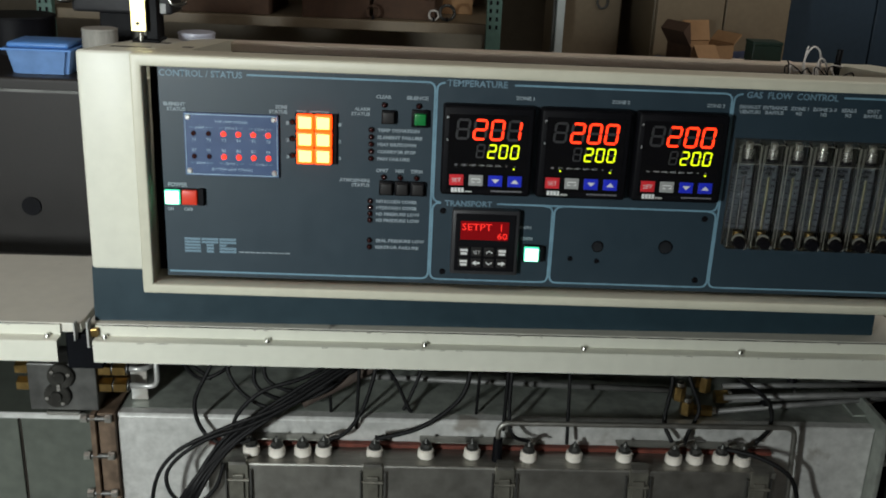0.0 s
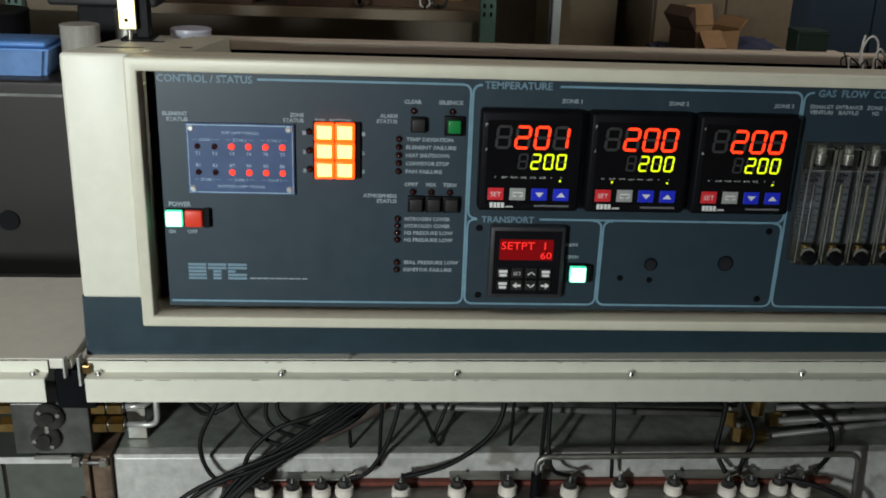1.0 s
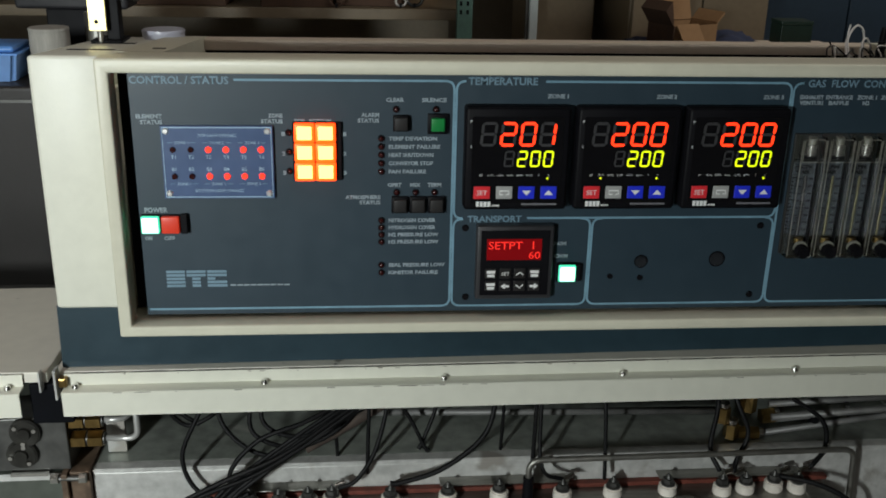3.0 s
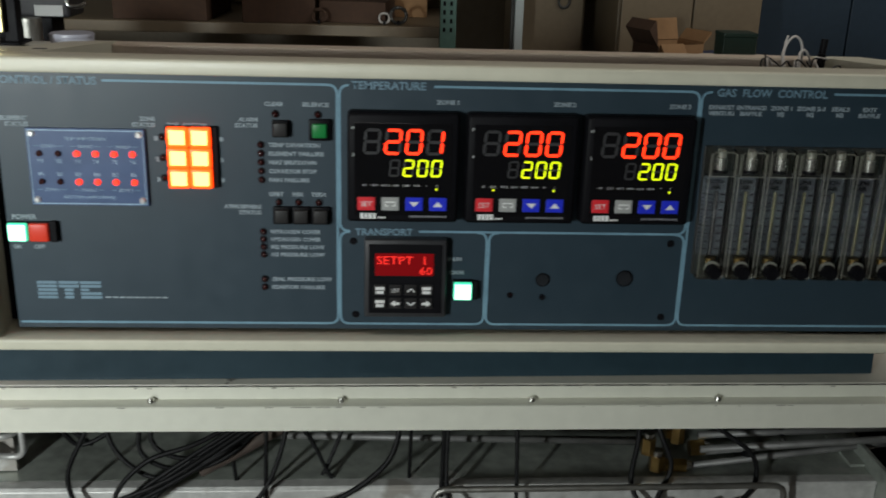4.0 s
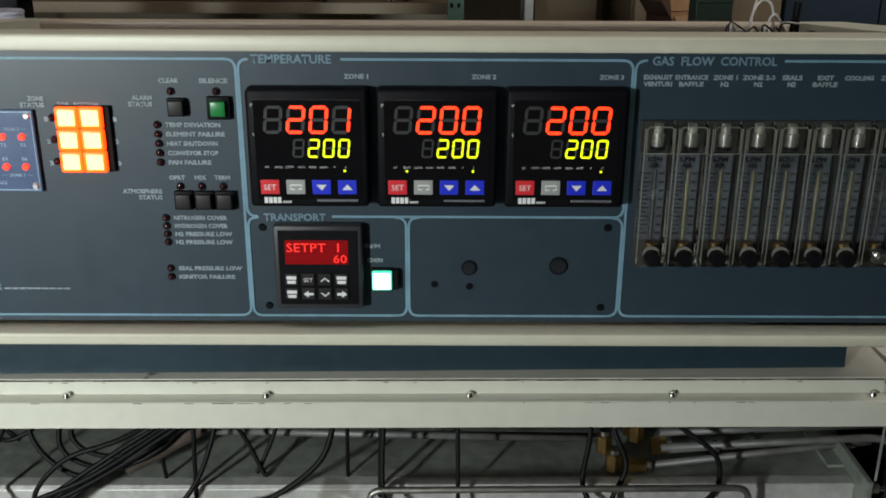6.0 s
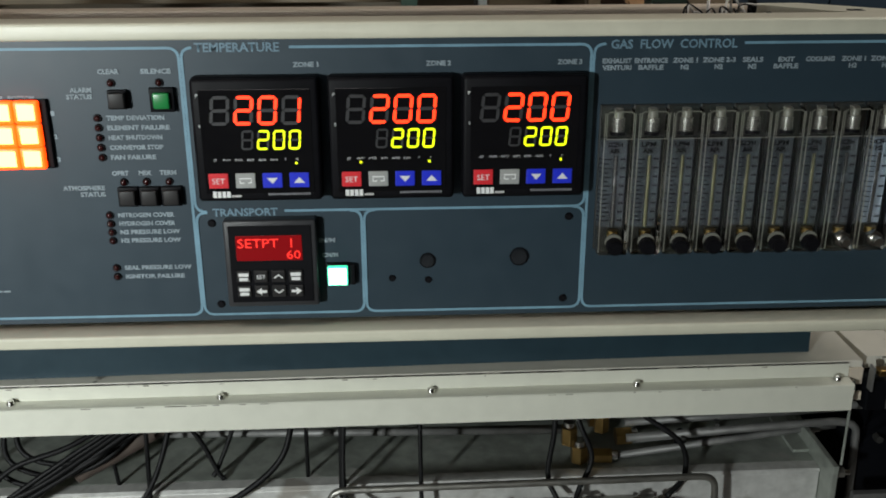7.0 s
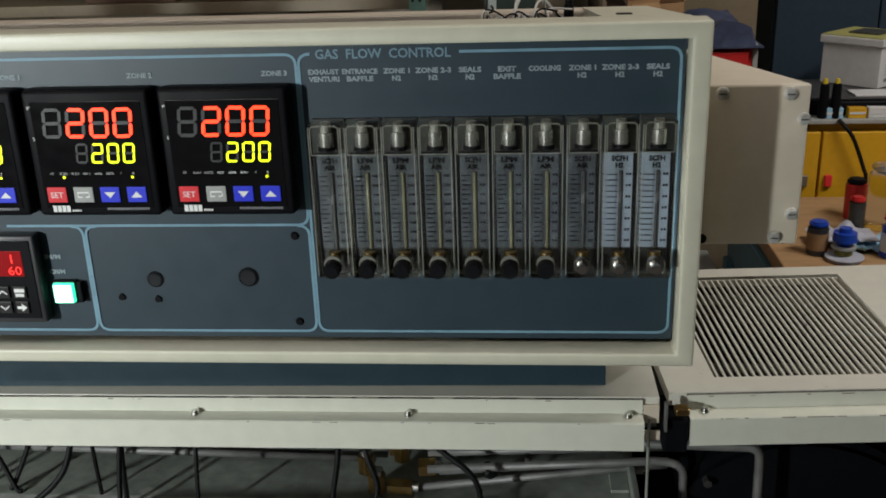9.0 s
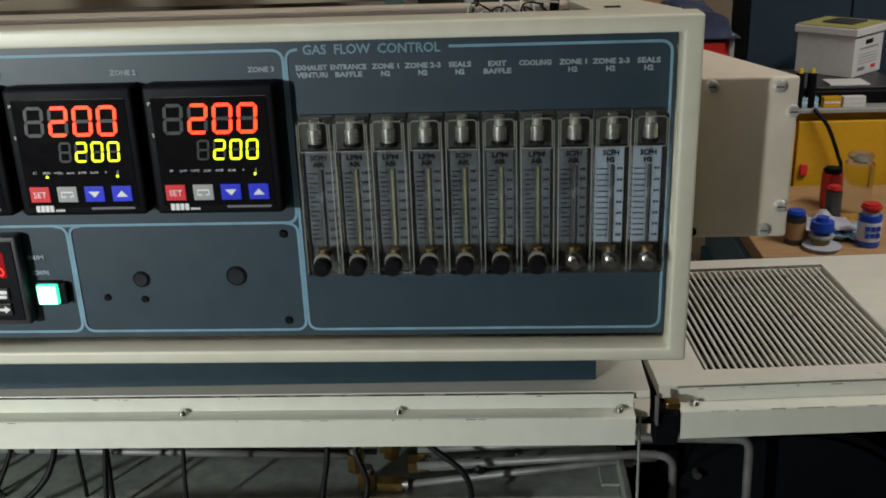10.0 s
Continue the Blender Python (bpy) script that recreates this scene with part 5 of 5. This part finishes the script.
def pot(name, x, y, z, r, h, m, label, cat, rim=True):
    t = thing(name, (x, y, z), label, cat)
    part("body", cyl((0, 0, 0), (0, 0, h), r, 28, r * 1.02, 0.001), m, t, smooth=40)
    if rim:
        part("rim", cyl((0, 0, h + 0.0002), (0, 0, h + 0.004), r * 1.05, 28, r * 1.03, 0.001), m, t, smooth=40)
    return t


PAPER = mat("grey_paper_roll", (0.30, 0.29, 0.26), 0.8, vary=0.15, scale=20, stretch=(6, 6, 1))
pot("paper_roll", -0.706, 0.535, 1.2315, 0.0265, 0.064, PAPER, "grey paper roll standing on the furnace hood", "roll")
pot("steel_can", -0.655, 0.60, 1.2315, 0.0175, 0.078, STEEL, "bright steel can on the furnace hood", "can")
pot("black_pot", -0.905, 0.72, 1.2315, 0.062, 0.058, BLACK, "wide black pot on the furnace hood", "pot")
pot("plastic_dish", -0.506, 0.31, 1.3185, 0.024, 0.007, CLOUDY, "shallow cloudy plastic dish on the console back", "dish")
cb = thing("equipment_case", (-0.728, 0.80, 1.2315), "black equipment case with chrome corner handles", "equipment case")
part("stand", box(-0.05, 0.05, -0.03, 0.03, 0, 0.065, 0.002), BLACK, cb)
part("case", box(-0.095, 0.082, -0.04, 0.04, 0.0655, 0.30, 0.006, 3), GREYPL, cb, smooth=40)
part("label_plate", box(0.028, 0.072, -0.042, -0.0405, 0.068, 0.085, 0.0005), KEYGREY, cb)
for s in (-0.112, 0.084):
    part("handle", sweep(smooth_path([(s, -0.03, 0.16), (s - 0.012 * (s < 0), -0.05, 0.11), (s, -0.055, 0.088), (s + 0.015, -0.05, 0.085), (s + 0.024, -0.043, 0.09)], 6), 0.004, 8), CHROME, cb, "chrome handle", smooth=60)
rp = thing("rear_support_plate", (-0.36, 0.33, 0.9), "dark steel plate standing behind the console", "plate")
cpart("plate", box(-0.60, 0.44, 0.348, 0.360, 0.2, 1.20, 0.002), DARKST, rp)

rk = thing("storage_rack", (-0.6, 2.0, 0), "green slotted steel storage rack with loaded shelves", "rack")
for x in (-1.31, -0.004):
    up = cpart("upright", box(x, x + 0.044, 1.90, 1.93, 0, 2.3, 0.002), RACKGRN, rk)
    for k in range(26):
        for s in (0.011, 0.030):
            cpart("slot", box(x + s - 0.0035, x + s + 0.0035, 1.8985, 1.8995, 1.16 + 0.0235 * k, 1.172 + 0.0235 * k), BLACK, up)
for z in (1.137, 1.54, 0.6):
    cpart("shelf", box(-1.30, 0.03, 1.945, 2.55, z, z + 0.03, 0.002), TANCAB, rk)
cpart("back_panel", box(-1.30, 0.03, 2.552, 2.57, 0.3, 2.2), TANCAB, rk)


def carton(x0, x1, y0, y1, z0, z1, m, label, tilt=0.0):
    t = thing("carton", ((x0 + x1) / 2, (y0 + y1) / 2, z0), label, "box", "boxes on the rack")
    a, b, h = (x1 - x0) / 2, (y1 - y0) / 2, z1 - z0
    part("box", box(-a, a, -b, b, 0, h, 0.002), m, t)
    part("flap_seam", box(-a, a, -0.004, 0.004, h + 0.0002, h + 0.0015), CARDD, t)
    t.rotation_euler = (0, 0, radians(tilt))
    return t


carton(-0.56, -0.36, 1.96, 2.25, 1.1675, 1.302, CARDD, "dark brown cardboard box on the rack shelf", 4)
carton(-0.33, -0.14, 2.0, 2.2, 1.1675, 1.227, CARDD, "low brown cardboard box on the rack shelf", -8)
carton(-0.30, -0.19, 2.25, 2.5, 1.1675, 1.362, TANCAB, "tall tan carton at the back of the rack", 3)
carton(-0.155, -0.035, 2.2, 2.5, 1.1675, 1.272, CARD, "tan carton on the rack shelf", 2)
carton(-0.90, -0.64, 1.97, 2.3, 1.1675, 1.342, CARDD, "dark brown carton on the rack shelf", -3)
carton(-0.46, -0.26, 1.95, 2.3, 1.5705, 1.740, CARD, "pale cardboard box on the upper shelf", 1)
for x, y, r, m, lab in ((-0.118, 1.985, 0.022, DARKST, "small coil of dark cable on the shelf"), (-0.158, 1.98, 0.014, WIREWHITE, "small white cable coil on the shelf"), (-0.34, 1.965, 0.018, CARDD, "small brown roll on the shelf")):
    t = thing("cable_coil", (x, y, 1.1675), lab, "coil")
    bm = sweep([Vector((r * math.cos(a), 0.006 * math.sin(3 * a), r + 0.004 + r * math.sin(a))) for a in [k * 2 * math.pi / 24 for k in range(49)]], r * 0.22, 8)
    part("coil", bm, m, t, smooth=60)
    part("tie", box(-0.003, 0.003, -0.006, 0.006, -0.0, 0.012), BLACK, t)
pl = thing("pale_pole", (0.214, 1.92, 0), "pale grey-white steel pole from floor to ceiling", "pole")
part("tube", box(-0.012, 0.012, -0.012, 0.012, 0.006, 3.69, 0.003), POLEGREY, pl)
part("edge_strip", box(-0.022, -0.0135, -0.006, 0.006, 0.006, 3.69, 0.001), DARKST, pl)
part("foot", box(-0.04, 0.04, -0.04, 0.04, 0, 0.0055), DARKST, pl)


def cabinet(name, x0, x1, y, depth, h, m, label, splits, knob=None):
    t = thing(name, ((x0 + x1) / 2, y + depth / 2, 0), label, "cabinet")
    cpart("body", box(x0, x1, y + 0.02, y + depth, 0.0, h, 0.004), m, t)
    xs = [x0 + 0.004] + list(splits) + [x1 - 0.004]
    for a, b in zip(xs, xs[1:]):
        d = cpart("door", box(a + 0.002, b - 0.002, y, y + 0.0195, 0.06, h - 0.02, 0.003), m, t)
        if knob:
            cpart("handle", box(b - 0.035, b - 0.02, y - 0.016, y - 0.0005, knob - 0.03, knob + 0.03, 0.003), DARKST, d)
    return t


cabinet("tan_cabinet", 0.490, 0.895, 1.90, 0.5, 2.1, TANCAB, "tan steel storage cabinet with two doors", [0.697], 1.05)
cabinet("tan_cabinet", 0.236, 0.425, 2.05, 0.4, 2.0, TANCAB, "narrow tan steel cabinet with a hanging hook", [], 1.0)
hk = thing("hanging_hook", (0.36, 2.05, 1.24), "dark round hook hanging on a cabinet door", "hook")
part("ring", sweep([Vector((0.016 * math.cos(a), -0.006, 0.02 * math.sin(a))) for a in [k * 2 * math.pi / 20 for k in range(21)]], 0.004, 8), DARKST, hk, smooth=60)
part("stem", cyl((0, -0.006, 0.022), (0, -0.006, 0.06), 0.003, 8), DARKST, hk)
cabinet("dark_blue_cabinet", 1.030, 1.66, 2.30, 0.5, 2.2, BLUECAB, "tall dark blue steel cabinet with plain doors", [1.33], 1.32)
cabinet("dark_blue_cabinet", 1.666, 2.90, 2.30, 0.5, 2.2, BLUECAB, "tall dark blue steel cabinet beside another", [2.2], 1.32)

# red cart with cloth and an open carton
tt = thing("steel_table", (0.63, 1.73, 0), "grey steel table with thin legs", "table")
cpart("top", box(0.44, 0.80, 1.57, 1.88, 0.78, 0.800, 0.002), DARKST, tt)
# Added sheet under the table, in place of the grey floor beyond.
cpart("floor_stand_in", box(0.44, 0.80, 1.45, 1.88, 0.46, 0.475, 0.002), KEYGREY, tt, "scuffed grey sheet standing in for the floor")
for x in (0.46, 0.66):
    for y in (1.59, 1.86):
        cpart("leg", box(x - 0.01, x + 0.01, y - 0.01, y + 0.01, 0, 0.7795), DARKST, tt)
rc = thing("red_tool_chest", (0.63, 1.72, 0.8005), "red steel tool chest with drawers on a table", "tool chest")
cpart("body", box(0.46, 0.819, 1.60, 1.86, 0.8005, 1.075, 0.006), REDPL, rc)
for k in range(3):
    d = cpart("drawer", box(0.472, 0.807, 1.585, 1.5995, 0.808 + 0.088 * k, 0.89 + 0.088 * k, 0.003), REDPL, rc)
    cpart("pull", box(0.55, 0.70, 1.574, 1.5848, 0.87 + 0.088 * k, 0.878 + 0.088 * k, 0.002), CHROME, d)
cpart("corner_post", box(0.8195, 0.831, 1.60, 1.86, 0.8005, 1.08, 0.001), KEYGREY, rc)
bm = bmesh.new()
bmesh.ops.create_grid(bm, x_segments=34, y_segments=26, size=0.5)
for v in bm.verts:
    x, y = v.co.x * 0.40, v.co.y * 0.30
    lift = 0.022 * noise.noise((x * 11, y * 13, 0.3)) + 0.012 * noise.noise((x * 30, y * 26, 2.3))
    z = 1.108 + lift + 0.02 * math.exp(-((x - 0.09) ** 2) / 0.004)
    over = max(0, x - 0.145)
    if over > 0:
        z -= over * 1.6
        x = 0.145 + over * 0.45
    front = max(0, -y - 0.115)
    if front > 0:
        z -= front * 2.2
        y = -0.115 - 0.18 * front - 0.022
    v.co = (x, y, max(z, 1.0790))
bmesh.ops.solidify(bm, geom=bm.faces[:], thickness=0.004)
cl = part("work_cloth", bm, CLOTH, smooth=70)
cl.location = (0.668, 1.72, 0)
tagged(cl, "crumpled dark blue work cloth lying on a red tool chest", "cloth")
oc = thing("open_carton", (0.585, 1.72, 1.081), "open brown cardboard carton with raised flaps on a chest", "carton")
part("front", box(-0.072, 0.072, -0.052, -0.049, 0, 0.085), CARD, oc)
part("back", box(-0.072, 0.072, 0.049, 0.052, 0, 0.085), CARD, oc)
# Left side, base and left flap get the darker card as painted shade.
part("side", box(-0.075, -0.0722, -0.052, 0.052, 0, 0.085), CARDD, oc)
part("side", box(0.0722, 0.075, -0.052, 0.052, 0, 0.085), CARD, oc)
part("base", box(-0.072, 0.072, -0.0488, 0.0488, 0.001, 0.003), CARDD, oc)
for name, pts in (("flap", [(-0.0755, 0.085), (-0.105, 0.125), (-0.085, 0.148), (-0.0755, 0.10)]), ("flap", [(0.0755, 0.085), (0.10, 0.11), (0.098, 0.116), (0.0755, 0.090)])):
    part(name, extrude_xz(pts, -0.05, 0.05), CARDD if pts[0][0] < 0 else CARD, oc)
part("flap", extrude_yz([(-0.052, 0.0852), (-0.085, 0.045), (-0.087, 0.048), (-0.054, 0.0895)], -0.068, 0.005), CARD, oc)
part("flap", extrude_yz([(0.05, 0.0852), (0.066, 0.140), (0.063, 0.142), (0.047, 0.0875)], -0.02, 0.072), CARD, oc)
oc.rotation_euler = (0, 0, radians(24))

# yellow cabinet, with bottles and a file box on it
yc = thing("yellow_safety_cabinet", (1.20, 2.02, 0), "yellow steel safety cabinet with black door seams", "cabinet")
cpart("body", box(0.965, 1.60, 1.822, 2.10, 0.0, 0.846, 0.004), YELLOW, yc)
for a, b in ((0.968, 1.050), (1.056, 1.58)):
    d = cpart("door", box(a, b, 1.800, 1.8215, 0.05, 0.824, 0.003), YELLOW, yc)
    cpart("latch", box(b - 0.045 if a < 1 else a + 0.012, b - 0.025 if a < 1 else a + 0.030, 1.790, 1.7995, 0.682, 0.712, 0.002), KEYRED if a > 1 else STEEL, d)
cpart("top_sheet", box(0.955, 1.61, 1.790, 2.11, 0.8465, 0.858, 0.002), KEYGREY, yc, "grey steel top")
cable([(1.085, 1.785, 0.860), (1.12, 1.772, 0.816), (1.155, 1.774, 0.736), (1.165, 1.776, 0.70), (1.168, 1.776, 0.55)], 0.005, "black hose hanging down a yellow cabinet")
cable([(1.01, 1.783, 0.860), (1.00, 1.776, 0.796), (0.985, 1.778, 0.70), (0.975, 1.780, 0.5)], 0.003, "thin black cord hanging down a yellow cabinet")
bg = thing("black_tool_case", (1.17, 1.90, 0.8585), "low black tool case on a yellow cabinet", "tool case")
part("case", box(-0.15, 0.16, -0.06, 0.20, 0, 0.036, 0.006, 3), BLACK, bg, smooth=40)
part("lid", box(-0.145, 0.155, -0.055, 0.195, 0.0365, 0.045, 0.003), GREYPL, bg)
part("paper", box(-0.03, 0.07, -0.052, 0.02, 0.0455, 0.050, 0.001), WHITEBOX, bg, "white papers")
for x in (1.006, 1.036):
    b = thing("spray_bottle", (x + 0.045, 1.812, 0.8585), "small black bottle with a yellow cap", "bottle", "black bottles")
    part("body", cyl((0, 0, 0), (0, 0, 0.088), 0.013, 18, 0.011, 0.002), BLACK, b, smooth=40)
    part("cap", cyl((0, 0, 0.0882), (0, 0, 0.100), 0.007, 14, 0.005), mat("yellow_cap", (0.6, 0.45, 0.03), 0.4, vary=0.05), b, "yellow cap", smooth=40)
for x, m, w in ((1.075, PALEBLUE, 0.025), (1.135, YELLOW, 0.022), (1.19, WHITEBOX, 0.028)):
    b = thing("small_carton", (x, 1.815, 0.8585), "small printed carton on a yellow cabinet", "carton")
    part("box", box(-w, w, -0.012, 0.012, 0, 0.026, 0.001), m, b)
    part("band", box(-w * 0.9, w * 0.9, -0.0128, -0.0122, 0.010, 0.016), WHITEBOX, b)
fb = thing("file_box", (1.222, 2.055, 0.9045), "white cardboard file box with a hand hole and a lid", "file box")
bd = part("box", box(-0.082, 0.082, -0.080, 0.080, 0, 0.108, 0.001), WHITEBOX, fb)
part("lid", box(-0.089, 0.089, -0.087, 0.087, 0.1082, 0.128, 0.002), WHITEBOX, fb)
OLIVE = mat("olive_paper", (0.38, 0.36, 0.12), 0.8, vary=0.1)
part("folder", box(-0.086, 0.084, -0.083, 0.083, 0.1282, 0.1315, 0.001), OLIVE, fb, "olive folder on the lid")
part("tablet", box(-0.035, 0.05, -0.04, 0.045, 0.1317, 0.136, 0.001), DARKST, fb)
part("hand_hole", box(0.0820, 0.0830, -0.020, 0.020, 0.082, 0.094, 0.0003), BLACK, bd)
for z, hgt in ((0.070, 0.005), (0.056, 0.0020), (0.048, 0.0020), (0.040, 0.0020), (0.032, 0.0020)):
    part("label_bar", box(0.0820, 0.0828, -0.052, 0.052, z, z + hgt), KEYGREY, bd)
part("label_bar", box(0.0820, 0.0829, 0.022, 0.046, 0.014, 0.023), KEYRED, bd)
part("label_bar", box(0.0820, 0.0829, -0.052, -0.014, 0.014, 0.023), GREYINK, bd)
fb.rotation_euler = (0, 0, radians(-45))

# work bench with bottles and cans
wb = thing("work_bench", (1.2, 1.45, 0), "wooden work bench with blue-green legs", "work bench")
cpart("top", box(0.838, 1.9, 1.25, 1.74, 0.635, 0.671, 0.003), WOOD, wb, "scuffed wooden top")
cpart("apron", box(0.822, 1.9, 1.235, 1.73, 0.52, 0.6345, 0.002), TEALPAINT, wb)
for x in (0.83, 1.85):
    for y in (1.26, 1.70):
        cpart("leg", box(x - 0.02, x + 0.02, y - 0.02, y + 0.02, 0, 0.5195, 0.002), TEALPAINT, wb)


def can(name, x, y, r, h, m, cap_m, cap_h, label, cat, band=None, neck=None, bars=True):
    t = thing(name, (x, y, 0.6715), label, cat)
    b = part("body", cyl((0, 0, 0), (0, 0, h), r, 24, r, 0.002), m, t, smooth=40)
    if band:
        part("label", cyl((0, 0, h * 0.2), (0, 0, h * 0.8), r * 1.015, 24), band, b, smooth=40)
    if band and bars:
        bm = bmesh.new()
        for i in range(3):
            for j in range(2):
                box(-r * 0.65 + i * r * 0.45, -r * 0.65 + i * r * 0.45 + r * 0.36, -r * 1.06, -r * 0.85, h * (0.34 + 0.22 * j), h * (0.48 + 0.22 * j), bm=bm)
        part("label_bar", bm, BLUEPL, b)
    if neck:
        part("neck", cyl((0, 0, h + 0.0002), (0, 0, h + 0.008), r * neck, 18), mat("grey_neck", (0.35, 0.35, 0.36), 0.4, vary=0.1), t, smooth=40)
    k = h + (0.0082 if neck else 0.0002)
    part("cap", cyl((0, 0, k), (0, 0, k + cap_h), r * (1.0 if cap_h > 0.03 else 0.9), 24, r * 0.9, min(0.008, cap_h * 0.3)), cap_m, t, smooth=40)
    return t


can("dark_jar", 0.925, 1.33, 0.022, 0.062, GREYPL, BLUEPL, 0.012, "dark glass jar with a blue lid on a bench", "jar", CARD, bars=False)
gp = thing("grease_pot", (0.972, 1.30, 0.6805), "small olive pot under a domed blue cap", "pot")
part("pot", cyl((0, 0, 0), (0, 0, 0.014), 0.019, 24, 0.017, 0.002), mat("olive_pot", (0.22, 0.20, 0.04), 0.5, vary=0.15), gp, smooth=40)
part("ring", cyl((0, 0, 0.0142), (0, 0, 0.021), 0.0255, 28, 0.0255, 0.001), KEYGREY, gp, smooth=40)
part("cap", cyl((0, 0, 0.0212), (0, 0, 0.060), 0.0265, 32, 0.0225, 0.010), BLUEPL, gp, "domed blue cap", smooth=60)
tr_ = thing("shallow_dish", (0.972, 1.29, 0.6715), "shallow cloudy dish on a bench", "dish")
part("dish", cyl((0, 0, 0), (0, 0, 0.006), 0.034, 28, 0.038), CLOUDY, tr_, smooth=40)
part("rim", cyl((0, 0, 0.0062), (0, 0, 0.0088), 0.039, 28, 0.040), CLOUDY, tr_, smooth=40)
can("spray_can", 1.074, 1.31, 0.024, 0.070, BLUEPL, REDPL, 0.016, "blue and white spray can with a red cap", "spray can", WHITEBOX, 0.75)
can("squeeze_bottle", 1.110, 1.50, 0.032, 0.13, CLEARPL, CLEARPL, 0.012, "clear plastic squeeze bottle on a bench", "bottle", None, 0.5)
can("red_jar", 1.075, 1.57, 0.024, 0.085, REDPL, BLACK, 0.012, "red jar with a black lid on a bench", "jar")
can("glue_can", 1.045, 1.46, 0.018, 0.075, DARKST, REDPL, 0.012, "dark can with a red lid on a bench", "can")
bm = bmesh.new()
bmesh.ops.create_grid(bm, x_segments=24, y_segments=18, size=0.5)
for v in bm.verts:
    v.co = (v.co.x * 0.13, v.co.y * 0.10, 0.010 + 0.016 * abs(noise.noise((v.co.x * 4, v.co.y * 4, 1.7))) + 0.01 * noise.noise((v.co.x * 11, v.co.y * 9, 4.0)))
    v.co.z = max(v.co.z, 0.002)
bmesh.ops.solidify(bm, geom=bm.faces[:], thickness=0.0015)
pp = part("crumpled_wipe", bm, PALEBLUE, smooth=60)
pp.location = (1.030, 1.37, 0.6715)
tagged(pp, "crumpled pale blue paper wipe on a bench", "paper wipe")
bm = bmesh.new()
bmesh.ops.create_grid(bm, x_segments=24, y_segments=18, size=0.5)
for v in bm.verts:
    v.co = (v.co.x * 0.14, v.co.y * 0.09, 0.012 + 0.05 * abs(noise.noise((v.co.x * 4, v.co.y * 5, 7.7))) * (1 - 2 * abs(v.co.x)) + 0.01)
bmesh.ops.solidify(bm, geom=bm.faces[:], thickness=0.0015)
pp = part("plastic_bag", bm, CLOUDY, smooth=50)
pp.location = (0.995, 1.385, 0.6715)
tagged(pp, "crumpled cloudy plastic bag on a bench", "plastic bag")
